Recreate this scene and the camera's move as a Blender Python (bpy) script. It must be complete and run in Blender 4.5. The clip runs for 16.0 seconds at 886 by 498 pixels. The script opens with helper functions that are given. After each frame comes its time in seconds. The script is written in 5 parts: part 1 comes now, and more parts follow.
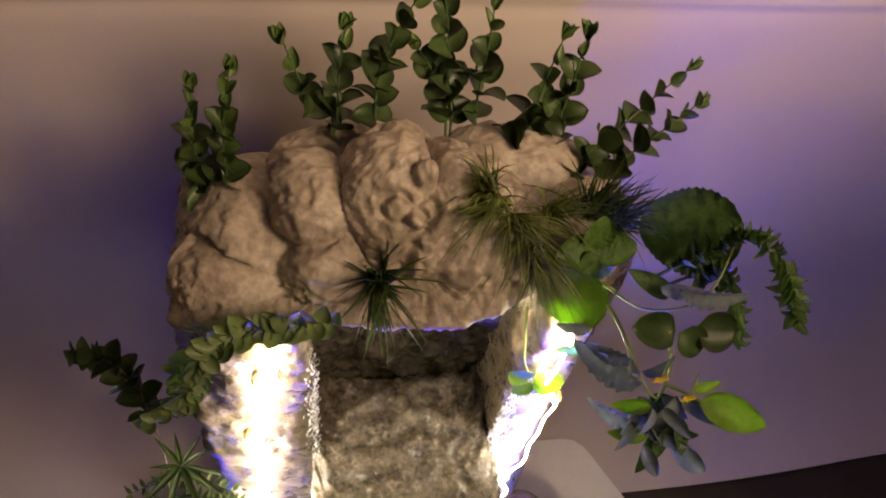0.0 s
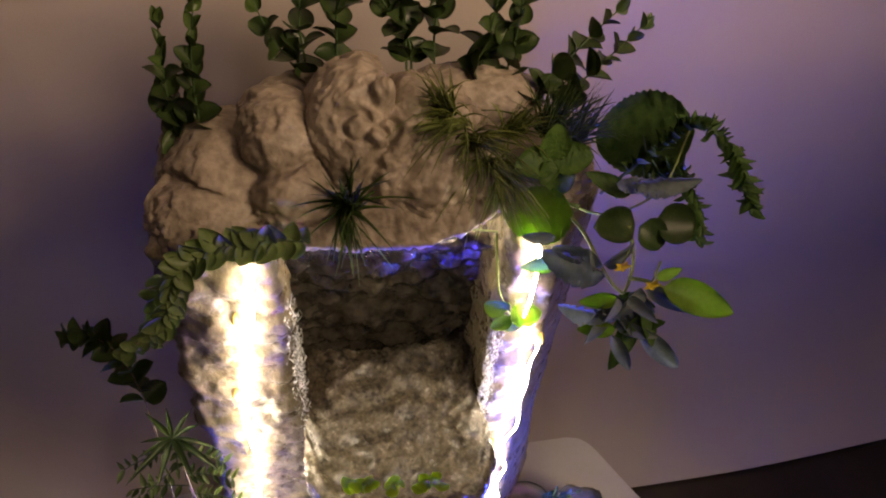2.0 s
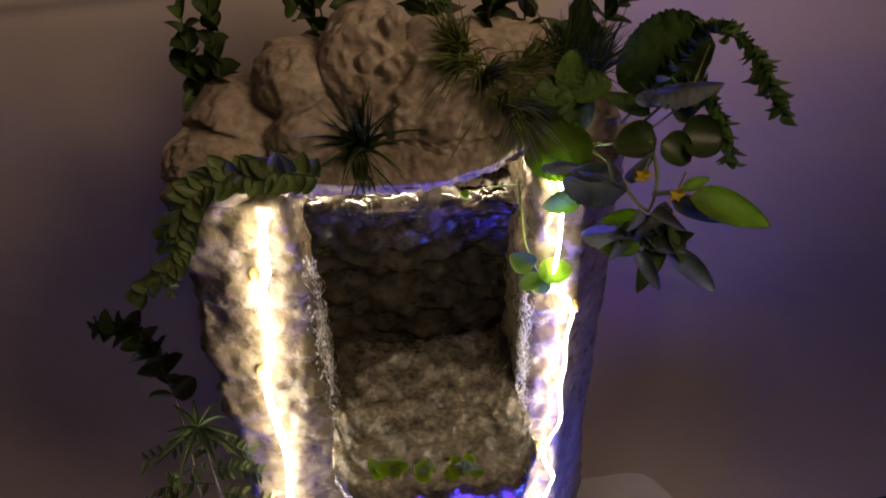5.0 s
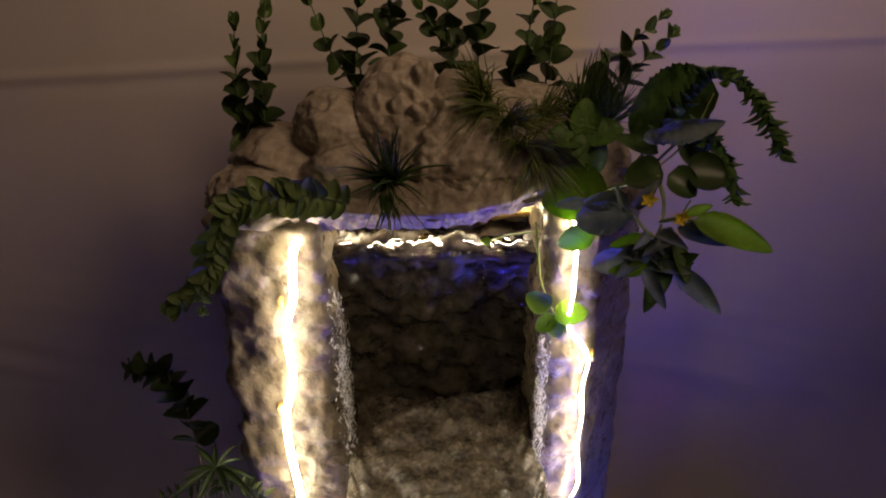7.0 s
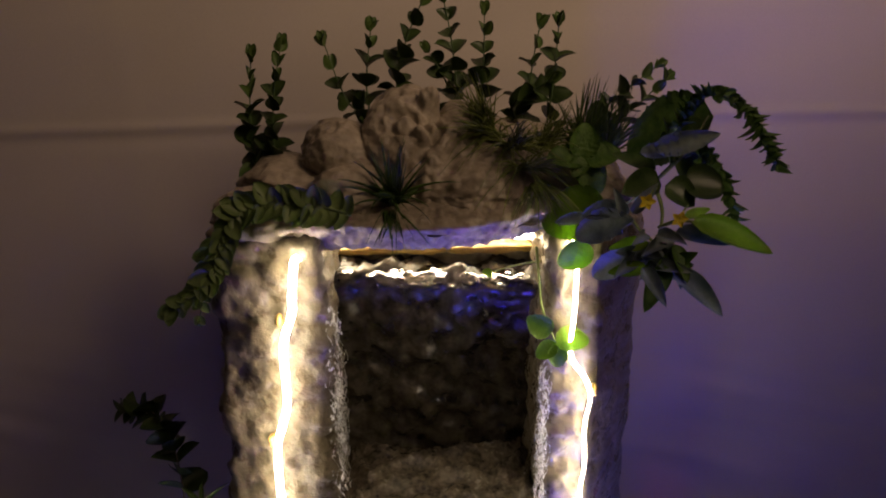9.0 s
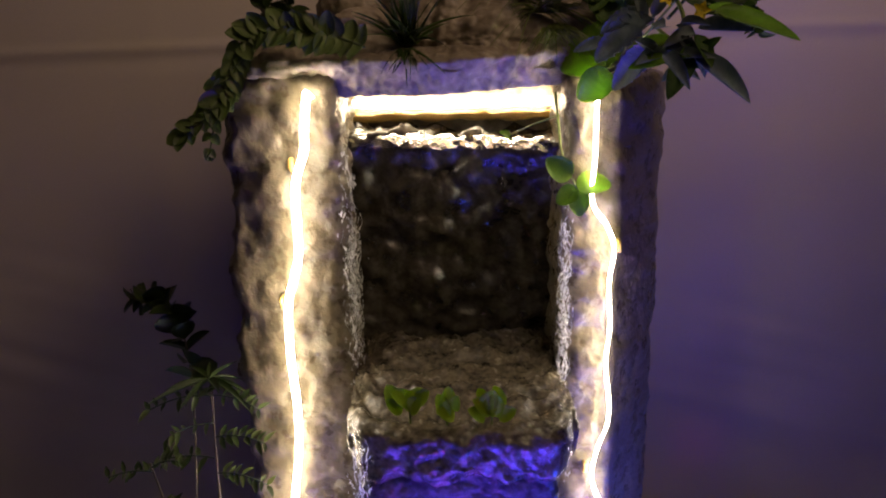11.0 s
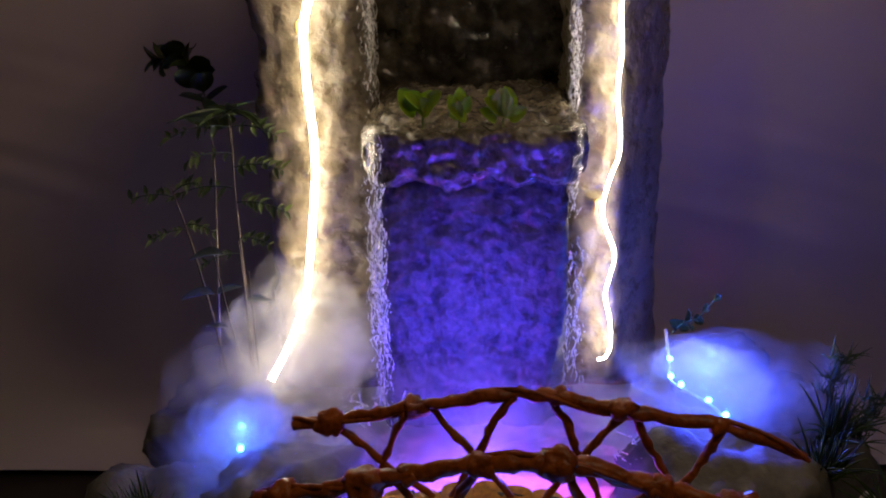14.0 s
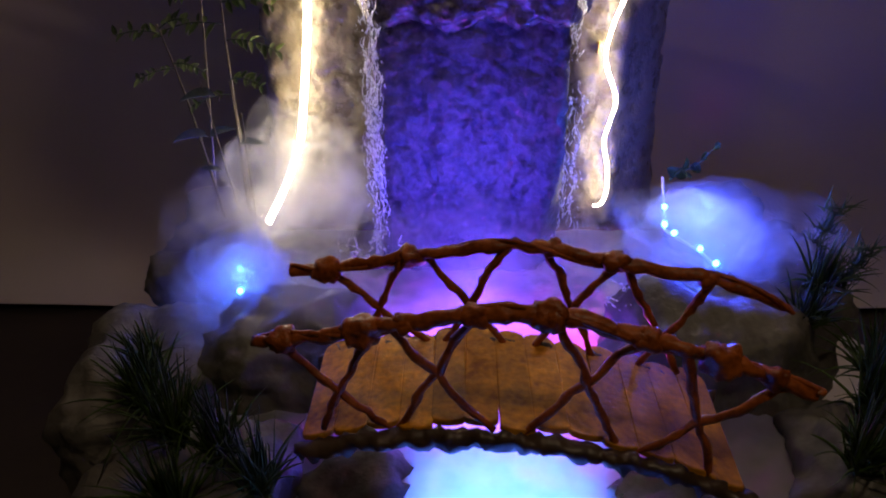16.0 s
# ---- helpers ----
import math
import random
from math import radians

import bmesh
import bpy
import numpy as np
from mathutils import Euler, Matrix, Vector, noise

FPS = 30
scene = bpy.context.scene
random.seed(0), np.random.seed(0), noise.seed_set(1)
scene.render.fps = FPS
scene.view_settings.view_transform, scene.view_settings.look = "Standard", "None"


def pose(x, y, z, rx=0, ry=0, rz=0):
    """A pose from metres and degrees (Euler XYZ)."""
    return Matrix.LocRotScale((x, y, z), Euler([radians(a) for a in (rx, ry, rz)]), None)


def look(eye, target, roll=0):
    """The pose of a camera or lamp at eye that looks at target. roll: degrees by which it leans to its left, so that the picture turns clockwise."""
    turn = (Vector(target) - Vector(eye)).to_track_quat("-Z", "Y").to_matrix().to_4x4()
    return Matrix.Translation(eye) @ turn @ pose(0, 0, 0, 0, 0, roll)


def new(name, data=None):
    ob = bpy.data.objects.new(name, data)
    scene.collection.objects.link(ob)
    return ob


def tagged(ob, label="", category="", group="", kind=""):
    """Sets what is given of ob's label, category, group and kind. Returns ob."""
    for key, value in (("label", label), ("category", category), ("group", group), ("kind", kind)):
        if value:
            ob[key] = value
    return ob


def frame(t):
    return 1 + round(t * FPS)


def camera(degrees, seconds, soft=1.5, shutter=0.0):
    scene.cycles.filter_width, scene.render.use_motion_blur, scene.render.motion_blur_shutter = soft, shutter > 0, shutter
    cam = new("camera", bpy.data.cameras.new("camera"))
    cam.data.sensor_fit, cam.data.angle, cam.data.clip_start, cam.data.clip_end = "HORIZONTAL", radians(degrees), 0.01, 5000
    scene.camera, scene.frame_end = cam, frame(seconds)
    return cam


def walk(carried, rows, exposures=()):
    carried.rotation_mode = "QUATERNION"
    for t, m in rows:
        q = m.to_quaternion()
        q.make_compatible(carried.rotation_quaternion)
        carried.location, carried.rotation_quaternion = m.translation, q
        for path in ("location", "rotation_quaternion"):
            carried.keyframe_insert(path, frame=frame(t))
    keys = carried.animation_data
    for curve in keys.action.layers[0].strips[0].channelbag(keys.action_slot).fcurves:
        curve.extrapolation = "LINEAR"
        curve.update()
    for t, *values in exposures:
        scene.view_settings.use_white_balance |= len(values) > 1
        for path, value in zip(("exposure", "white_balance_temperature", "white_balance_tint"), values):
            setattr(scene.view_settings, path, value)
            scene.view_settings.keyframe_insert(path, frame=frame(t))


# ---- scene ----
cam = camera(58.6, 16.0, soft=2.0)
PATH = [
    (0, (-0.071, -0.252, 0.968), (0.249, 0.838, -0.678), 11.7),
    (0.5, (-0.069, -0.282, 0.959), (0.247, 0.84, -0.666), 10.5),
    (1, (-0.051, -0.311, 0.95), (0.269, 0.842, -0.653), 9.2),
    (1.5, (-0.052, -0.331, 0.94), (0.257, 0.884, -0.618), 7.8),
    (2, (-0.047, -0.357, 0.917), (0.249, 0.902, -0.608), 5.5),
    (2.5, (-0.04, -0.368, 0.898), (0.239, 0.917, -0.609), 4.5),
    (3, (-0.035, -0.381, 0.875), (0.21, 0.965, -0.584), 2.2),
    (3.5, (-0.032, -0.386, 0.868), (0.194, 1.031, -0.525), 1.0),
    (4, (-0.033, -0.407, 0.845), (0.169, 1.012, -0.549), -0.3),
    (4.2, (-0.03, -0.412, 0.839), (0.159, 1.013, -0.552), -0.6),
    (6.3, (-0.009, -0.48, 0.79), (0.085, 1.149, -0.366), -2.1),
    (6.5, (-0.008, -0.488, 0.786), (0.083, 1.163, -0.339), -1.7),
    (7, (-0.011, -0.505, 0.773), (0.058, 1.198, -0.273), -1.4),
    (7.5, (-0.002, -0.518, 0.757), (0.068, 1.242, -0.192), -0.4),
    (8, (-0.01, -0.523, 0.747), (0.09, 1.294, -0.083), 0.8),
    (8.5, (-0.006, -0.538, 0.734), (0.097, 1.308, -0.03), 1.0),
    (9, (-0.009, -0.549, 0.691), (0.052, 1.313, -0.034), -0.3),
    (9.2, (-0.007, -0.554, 0.673), (0.022, 1.316, -0.037), -1.2),
    (11.3, (-0.005, -0.591, 0.498), (-0.005, 1.337, -0.033), -1.1),
    (11.5, (-0.007, -0.595, 0.483), (-0.004, 1.337, -0.035), -1.0),
    (12, (-0.01, -0.609, 0.444), (-0.02, 1.332, -0.037), -1.9),
    (12.5, (-0.007, -0.611, 0.414), (-0.043, 1.33, -0.067), -1.7),
    (13, (-0.009, -0.629, 0.373), (-0.06, 1.311, -0.111), -1.8),
    (13.5, (-0.002, -0.644, 0.352), (-0.061, 1.284, -0.177), -1.8),
    (14, (-0.001, -0.651, 0.344), (-0.058, 1.242, -0.298), -1.5),
    (14.5, (0.001, -0.656, 0.346), (-0.048, 1.201, -0.395), -1.1),
    (15, (0.004, -0.653, 0.346), (-0.048, 1.163, -0.491), -1.5),
    (15.5, (0.001, -0.649, 0.351), (-0.068, 1.123, -0.573), -1.7),
    (16, (-0.001, -0.644, 0.35), (-0.052, 1.075, -0.669), -0.8),
]
walk(cam, [(t, look(eye, target, roll)) for t, eye, target, roll in PATH],
     exposures=[(0.0, 2.05), (1.5, 1.72), (3.5, 1.02), (6.5, 0.55), (9.0, 0.36), (12.0, 0.36), (14.5, 0.26), (16.0, 0.24)])

# ---- world and light ----
scene.cycles.transparent_max_bounces = 128
world = bpy.data.worlds.new("room_dark")
scene.world = world
world.use_nodes = True
world.node_tree.nodes["Background"].inputs[0].default_value = (0.5, 0.4, 0.35, 1)
world.node_tree.nodes["Background"].inputs[1].default_value = 0.006

BLUE = (0.06, 0.04, 1.0)


def lamp(name, kind, place, target, watts, colour, size=0.1):
    data = bpy.data.lights.new(name, kind)
    data.energy, data.color = watts, colour
    if kind == "AREA":
        data.shape, data.size = "DISK", size
    else:
        data.shadow_soft_size = size
    ob = new(name, data)
    ob.matrix_world = look(place, target)
    return ob


# a shaded room lamp above, turned to the cloth
room_lamp = lamp("room_lamp", "SPOT", (0.60, -0.465, 1.31), (0.26, 0.185, 1.122), 21.5, (1.0, 0.69, 0.455), 0.20)
room_lamp.data.spot_size, room_lamp.data.spot_blend = radians(103), 1.0
# added weak warm fill from above; no ceiling light is seen
lamp("unseen_fill_lamp", "AREA", (0.30, -1.20, 1.70), (0.10, -0.7, 0.0), 0.42, (1.0, 0.74, 0.46), 0.5)
# added warm spot over the front to brighten the bridge; no lamp seen there
bridge_fill_spot = lamp("bridge_fill_spot", "SPOT", (0.25, -0.75, 1.35), (0.03, -0.33, 0.05), 7.0, (1.0, 0.74, 0.46), 0.06)
bridge_fill_spot.data.spot_size, bridge_fill_spot.data.spot_blend = radians(44), 0.9
# lights in the pool: at the foot of the fall, under the bridge, one pink
wall_spot = lamp("pool_lamp_wall", "SPOT", (0.005, -0.268, 0.046), (0.003, -0.09, 0.080), 5.5, BLUE, 0.025)
wall_spot.data.spot_size, wall_spot.data.spot_blend = radians(60), 0.9
lamp("pool_lamp_foot", "POINT", (0.010, -0.165, 0.020), (0, 0, 1), 0.30, (0.12, 0.05, 1.0), 0.020)
lamp("pool_lamp_back", "AREA", (0.0, -0.21, -0.018), (0.0, -0.19, 0.3), 0.30, (0.30, 0.08, 1.0), 0.14)
lamp("pool_lamp_front", "AREA", (0.02, -0.35, -0.03), (0.02, -0.35, 0.5), 0.42, (0.07, 0.20, 1.0), 0.12)
# blue spots in the pool behind the bridge, turned up to the fall
pool_spot = lamp("pool_lamp_fore", "SPOT", (0.080, -0.262, 0.040), (0.21, 0.0, 0.47), 2.8, BLUE, 0.035)
pool_spot.data.spot_size, pool_spot.data.spot_blend = radians(62), 1.0
rear_spot = lamp("pool_lamp_rear", "SPOT", (0.03, -0.240, 0.020), (0.06, -0.02, 0.53), 3.0, BLUE, 0.045)
rear_spot.data.spot_size, rear_spot.data.spot_blend = radians(78), 1.0
lamp("pool_lamp_pink", "POINT", (0.080, -0.222, -0.010), (0, 0, 1), 0.55, (1.0, 0.08, 0.70), 0.012)
lamp("base_lamp_right", "POINT", (0.186, -0.104, 0.074), (0, 0, 1), 1.15, (0.035, 0.07, 1.0), 0.022)
lamp("base_lamp_left", "POINT", (-0.158, -0.182, 0.056), (0, 0, 1), 0.13, (0.03, 0.08, 1.0), 0.010)
# added blue fill behind the left plants; no light is seen here
lamp("blue_fill_behind", "POINT", (-0.218, -0.030, 0.070), (0, 0, 1), 0.09, (0.03, 0.04, 1.0), 0.030)

# ---- materials ----


def nodes_of(name):
    m = bpy.data.materials.new(name)
    m.use_nodes = True
    nt = m.node_tree
    return m, nt, nt.nodes["Principled BSDF"]


def surface(name, dark, light, rough=0.7, scale=30.0, fine=220.0, bump=0.4, dist=0.002, metal=0.0, spec=0.5,
            speck=0.25, rough_var=0.15, island=0.0, per_object=0.0, translucent=0.0, coat=0.0):
    """Two-scale noise colour, fine relief, uneven gloss."""
    m, nt, bsdf = nodes_of(name)
    N, L = nt.nodes, nt.links
    co = N.new("ShaderNodeTexCoord")
    geo = N.new("ShaderNodeNewGeometry")
    big = N.new("ShaderNodeTexNoise")
    big.inputs["Scale"].default_value, big.inputs["Detail"].default_value = scale, 5.0
    small = N.new("ShaderNodeTexNoise")
    small.inputs["Scale"].default_value, small.inputs["Detail"].default_value = fine, 4.0
    L.new(geo.outputs["Position"], big.inputs["Vector"])
    L.new(geo.outputs["Position"], small.inputs["Vector"])
    mixf = N.new("ShaderNodeMix")
    mixf.inputs[0].default_value = speck
    L.new(big.outputs["Fac"], mixf.inputs[2])
    L.new(small.outputs["Fac"], mixf.inputs[3])
    ramp = N.new("ShaderNodeValToRGB")
    ramp.color_ramp.elements[0].position, ramp.color_ramp.elements[1].position = 0.34, 0.66
    ramp.color_ramp.elements[0].color = (*dark, 1)
    ramp.color_ramp.elements[1].color = (*light, 1)
    L.new(mixf.outputs[0], ramp.inputs[0])
    col = ramp.outputs[0]
    if island or per_object:
        hsv = N.new("ShaderNodeHueSaturation")
        rng = N.new("ShaderNodeMapRange")
        amount = island or per_object
        rng.inputs["To Min"].default_value, rng.inputs["To Max"].default_value = 1 - amount, 1 + amount
        if island:
            L.new(geo.outputs["Random Per Island"], rng.inputs[0])
        else:
            info = N.new("ShaderNodeObjectInfo")
            L.new(info.outputs["Random"], rng.inputs[0])
        L.new(rng.outputs[0], hsv.inputs["Value"])
        L.new(col, hsv.inputs["Color"])
        col = hsv.outputs[0]
    L.new(col, bsdf.inputs["Base Color"])
    rr = N.new("ShaderNodeMapRange")
    rr.inputs["To Min"].default_value, rr.inputs["To Max"].default_value = max(0.02, rough - rough_var), min(1, rough + rough_var)
    L.new(mixf.outputs[0], rr.inputs[0])
    L.new(rr.outputs[0], bsdf.inputs["Roughness"])
    bsdf.inputs["Metallic"].default_value = metal
    bsdf.inputs["Specular IOR Level"].default_value = spec
    bsdf.inputs["Coat Weight"].default_value = coat
    bsdf.inputs["Coat Roughness"].default_value = 0.12
    bp = N.new("ShaderNodeBump")
    bp.inputs["Strength"].default_value, bp.inputs["Distance"].default_value = bump, dist
    L.new(mixf.outputs[0], bp.inputs["Height"])
    L.new(bp.outputs[0], bsdf.inputs["Normal"])
    if translucent:
        tr = N.new("ShaderNodeBsdfTranslucent")
        ms = N.new("ShaderNodeMixShader")
        ms.inputs[0].default_value = translucent
        L.new(col, tr.inputs[0])
        L.new(bsdf.outputs[0], ms.inputs[1])
        L.new(tr.outputs[0], ms.inputs[2])
        L.new(ms.outputs[0], N["Material Output"].inputs["Surface"])
    return m


def glowing(name, colour, strength):
    m, nt, bsdf = nodes_of(name)
    bsdf.inputs["Base Color"].default_value = (0.9, 0.88, 0.8, 1)
    bsdf.inputs["Emission Color"].default_value = (*colour, 1)
    bsdf.inputs["Emission Strength"].default_value = strength
    bsdf.inputs["Roughness"].default_value = 0.3
    return m


def water_like(name, tint=(1, 1, 1), rough=0.03, bump=0.5, scale=160.0):
    m, nt, bsdf = nodes_of(name)
    N, L = nt.nodes, nt.links
    bsdf.inputs["Base Color"].default_value = (*tint, 1)
    bsdf.inputs["Transmission Weight"].default_value = 1.0
    bsdf.inputs["Roughness"].default_value = rough
    bsdf.inputs["IOR"].default_value = 1.33
    n = N.new("ShaderNodeTexNoise")
    n.inputs["Scale"].default_value, n.inputs["Detail"].default_value = scale, 3.0
    b = N.new("ShaderNodeBump")
    b.inputs["Strength"].default_value, b.inputs["Distance"].default_value = bump, 0.002
    geo = N.new("ShaderNodeNewGeometry")
    L.new(geo.outputs["Position"], n.inputs["Vector"])
    L.new(n.outputs["Fac"], b.inputs["Height"])
    L.new(b.outputs[0], bsdf.inputs["Normal"])
    return m


def mist_like(name, share):
    m, nt, bsdf = nodes_of(name)
    N, L = nt.nodes, nt.links
    tr = N.new("ShaderNodeBsdfTransparent")
    di = N.new("ShaderNodeBsdfDiffuse")
    tl = N.new("ShaderNodeBsdfTranslucent")
    di.inputs[0].default_value = tl.inputs[0].default_value = (0.9, 0.9, 0.9, 1)
    half = N.new("ShaderNodeMixShader")
    half.inputs[0].default_value = 0.5
    L.new(di.outputs[0], half.inputs[1])
    L.new(tl.outputs[0], half.inputs[2])
    mix = N.new("ShaderNodeMixShader")
    n = N.new("ShaderNodeTexNoise")
    n.inputs["Scale"].default_value, n.inputs["Detail"].default_value = 22.0, 4.0
    geo = N.new("ShaderNodeNewGeometry")
    L.new(geo.outputs["Position"], n.inputs["Vector"])
    mr = N.new("ShaderNodeMapRange")
    mr.inputs["From Min"].default_value, mr.inputs["From Max"].default_value = 0.32, 0.72
    mr.inputs["To Max"].default_value = share
    L.new(n.outputs["Fac"], mr.inputs[0])
    L.new(mr.outputs[0], mix.inputs[0])
    L.new(tr.outputs[0], mix.inputs[1])
    L.new(half.outputs[0], mix.inputs[2])
    L.new(mix.outputs[0], N["Material Output"].inputs["Surface"])
    return m


CEMENT = surface("cement_rock", (0.17, 0.138, 0.098), (0.50, 0.43, 0.335), 0.48, 36, 150, 0.8, 0.004, speck=0.45)
# wet cave rock, its colour darkened further to stand in for the overhang's shade
WET_SHADED = surface("wet_shaded_rock", (0.015, 0.0125, 0.0095), (0.095, 0.080, 0.060), 0.17, 70, 260, 0.7, 0.004, rough_var=0.12, spec=0.8)
FALL_ROCK = surface("rock_under_the_fall", (0.010, 0.009, 0.007), (0.135, 0.118, 0.095), 0.46, 60, 210, 0.9, 0.004, spec=0.45, speck=0.45)
PILLAR = surface("damp_pillar_rock", (0.105, 0.086, 0.056), (0.225, 0.185, 0.122), 0.30, 75, 260, 0.9, 0.004, rough_var=0.2)
LEDGE_ROCK = surface("wet_ledge_rock", (0.035, 0.029, 0.020), (0.20, 0.168, 0.118), 0.24, 60, 240, 0.7, 0.004, rough_var=0.14, spec=0.7, speck=0.4)
STONE = surface("grey_stone", (0.045, 0.042, 0.038), (0.16, 0.15, 0.135), 0.55, 30, 200, 0.7, 0.004)
CLOTH = surface("backdrop_cloth", (0.52, 0.465, 0.42), (0.60, 0.54, 0.49), 0.9, 3.0, 900, 0.12, 0.001, speck=0.5, spec=0.15, rough_var=0.05)
TABLE = surface("dark_table", (0.022, 0.016, 0.012), (0.045, 0.034, 0.026), 0.5, 8, 120, 0.2, 0.001)
TRAY = surface("white_plastic", (0.70, 0.68, 0.66), (0.80, 0.78, 0.76), 0.4, 6, 150, 0.1, 0.0005)
PAINT = surface("room_paint", (0.30, 0.25, 0.21), (0.36, 0.30, 0.26), 0.8, 3, 90, 0.1, 0.001)
EUCA = surface("sprig_leaf", (0.024, 0.050, 0.012), (0.068, 0.110, 0.028), 0.42, 60, 500, 0.2, 0.0006, per_object=0.35, translucent=0.25)
EUCA_TIP = surface("young_sprig_leaf", (0.06, 0.115, 0.025), (0.13, 0.20, 0.05), 0.42, 60, 500, 0.2, 0.0006, per_object=0.25, translucent=0.3)
STEM = surface("green_stem", (0.03, 0.06, 0.02), (0.07, 0.12, 0.04), 0.5, 80, 500, 0.2, 0.0005)
GRASS = surface("tuft_blade", (0.026, 0.060, 0.010), (0.080, 0.135, 0.022), 0.45, 60, 300, 0.1, 0.0003, island=0.4, translucent=0.2)
VINE_LEAF = surface("vine_leaf", (0.13, 0.20, 0.065), (0.27, 0.36, 0.13), 0.45, 60, 400, 0.3, 0.0008, per_object=0.3, translucent=0.3)
GRASS_Y = surface("yellow_tuft_blade", (0.11, 0.15, 0.03), (0.26, 0.31, 0.08), 0.5, 60, 300, 0.1, 0.0003, island=0.4, translucent=0.2)
MINT = surface("broad_leaf", (0.045, 0.115, 0.016), (0.125, 0.225, 0.042), 0.55, 130, 420, 0.8, 0.0030, per_object=0.2, translucent=0.4)
LIME = surface("lime_leaf", (0.18, 0.33, 0.03), (0.30, 0.47, 0.06), 0.45, 60, 380, 0.4, 0.001, per_object=0.15, translucent=0.62)
SEEDLING = surface("seedling_leaf", (0.36, 0.54, 0.03), (0.50, 0.66, 0.06), 0.6, 60, 380, 0.3, 0.001, spec=0.12, per_object=0.2, translucent=0.5)
# green leaf with blue light put into its base colour as grey
BLUELIT_LEAF = surface("green_leaf_blue_lit", (0.17, 0.22, 0.22), (0.34, 0.40, 0.40), 0.55, 60, 300, 0.5, 0.001, per_object=0.25, translucent=0.5)
STEM_L = surface("pale_stem", (0.14, 0.20, 0.05), (0.24, 0.30, 0.09), 0.5, 80, 500, 0.2, 0.0005)
DRYSTEM = surface("dry_stem", (0.12, 0.10, 0.07), (0.25, 0.21, 0.15), 0.6, 80, 500, 0.2, 0.0005)
PETAL = surface("yellow_petal", (0.80, 0.62, 0.02), (0.90, 0.74, 0.05), 0.5, 60, 300, 0.2, 0.0004, translucent=0.3)
TWIG = surface("varnished_twig", (0.12, 0.026, 0.004), (0.42, 0.105, 0.012), 0.34, 90, 340, 0.9, 0.002, rough_var=0.16, spec=0.3, speck=0.4)
PLANK = surface("varnished_plank", (0.26, 0.090, 0.003), (0.80, 0.36, 0.016), 0.50, 46, 240, 0.7, 0.0015, per_object=0.24, spec=0.3, speck=0.45)
BEAM = surface("dark_beam", (0.03, 0.018, 0.012), (0.07, 0.04, 0.025), 0.45, 40, 260, 0.5, 0.001)
POOL = surface("milky_pool", (0.55, 0.56, 0.60), (0.70, 0.71, 0.75), 0.10, 30, 110, 0.5, 0.004, translucent=0.75, rough_var=0.06)
WATER = water_like("running_water", rough=0.06, bump=0.25)


def aerated(name):
    """Water full of air: half clear, half bright and glossy."""
    m, nt, bsdf = nodes_of(name)
    N, L = nt.nodes, nt.links
    bsdf.inputs["Base Color"].default_value = (0.8, 0.8, 0.8, 1)
    bsdf.inputs["Roughness"].default_value = 0.10
    bsdf.inputs["Specular IOR Level"].default_value = 1.0
    through_light = N.new("ShaderNodeBsdfTranslucent")
    through_light.inputs[0].default_value = (0.95, 0.95, 0.95, 1)
    wet = N.new("ShaderNodeMixShader")
    wet.inputs[0].default_value = 0.55
    L.new(bsdf.outputs[0], wet.inputs[1])
    L.new(through_light.outputs[0], wet.inputs[2])
    tr = N.new("ShaderNodeBsdfTransparent")
    mix = N.new("ShaderNodeMixShader")
    n = N.new("ShaderNodeTexNoise")
    n.inputs["Scale"].default_value, n.inputs["Detail"].default_value = 260.0, 2.0
    geo = N.new("ShaderNodeNewGeometry")
    mr = N.new("ShaderNodeMapRange")
    mr.inputs["From Min"].default_value, mr.inputs["From Max"].default_value = 0.38, 0.56
    mr.inputs["To Max"].default_value = 0.9
    L.new(geo.outputs["Position"], n.inputs["Vector"])
    L.new(n.outputs["Fac"], mr.inputs[0])
    L.new(mr.outputs[0], mix.inputs[0])
    L.new(tr.outputs[0], mix.inputs[1])
    L.new(wet.outputs[0], mix.inputs[2])
    L.new(mix.outputs[0], N["Material Output"].inputs["Surface"])
    return m


FOAM = aerated("aerated_water")
LED = glowing("led_strip_light", (1.0, 0.84, 0.60), 32.0)
LED_DIM = glowing("led_strip_light_behind_lip", (1.0, 0.82, 0.55), 26.0)
LED_BLUE = glowing("blue_led", (0.10, 0.62, 1.0), 18.0)
TAPE = surface("yellowed_tape", (0.40, 0.26, 0.07), (0.60, 0.42, 0.14), 0.4, 50, 200, 0.3, 0.001)
MIST = mist_like("mist", 0.044)
MIST_DENSE = mist_like("dense_mist", 0.105)

# ---- building helpers ----


def thing(name, place, label, category, group=""):
    ob = new(name)
    ob.empty_display_size = 0.02
    ob.location = place
    return tagged(ob, label, category, group)


def mesh(name, verts, faces, material, smooth=True):
    me = bpy.data.meshes.new(name)
    me.from_pydata([tuple(v) for v in verts], [], faces)
    me.materials.append(material)
    if smooth:
        me.polygons.foreach_set("use_smooth", [True] * len(me.polygons))
    me.update()
    return me


def put(name, me, parent=None, m=None, label=""):
    """Links a mesh made in world places, or one placed by m, under a thing."""
    ob = new(name, me)
    m = m or Matrix.Identity(4)
    if parent:
        ob.parent = parent
        if not parent.parent:
            m = Matrix.Translation(-parent.location) @ m
    ob.matrix_basis = m
    return tagged(ob, label)


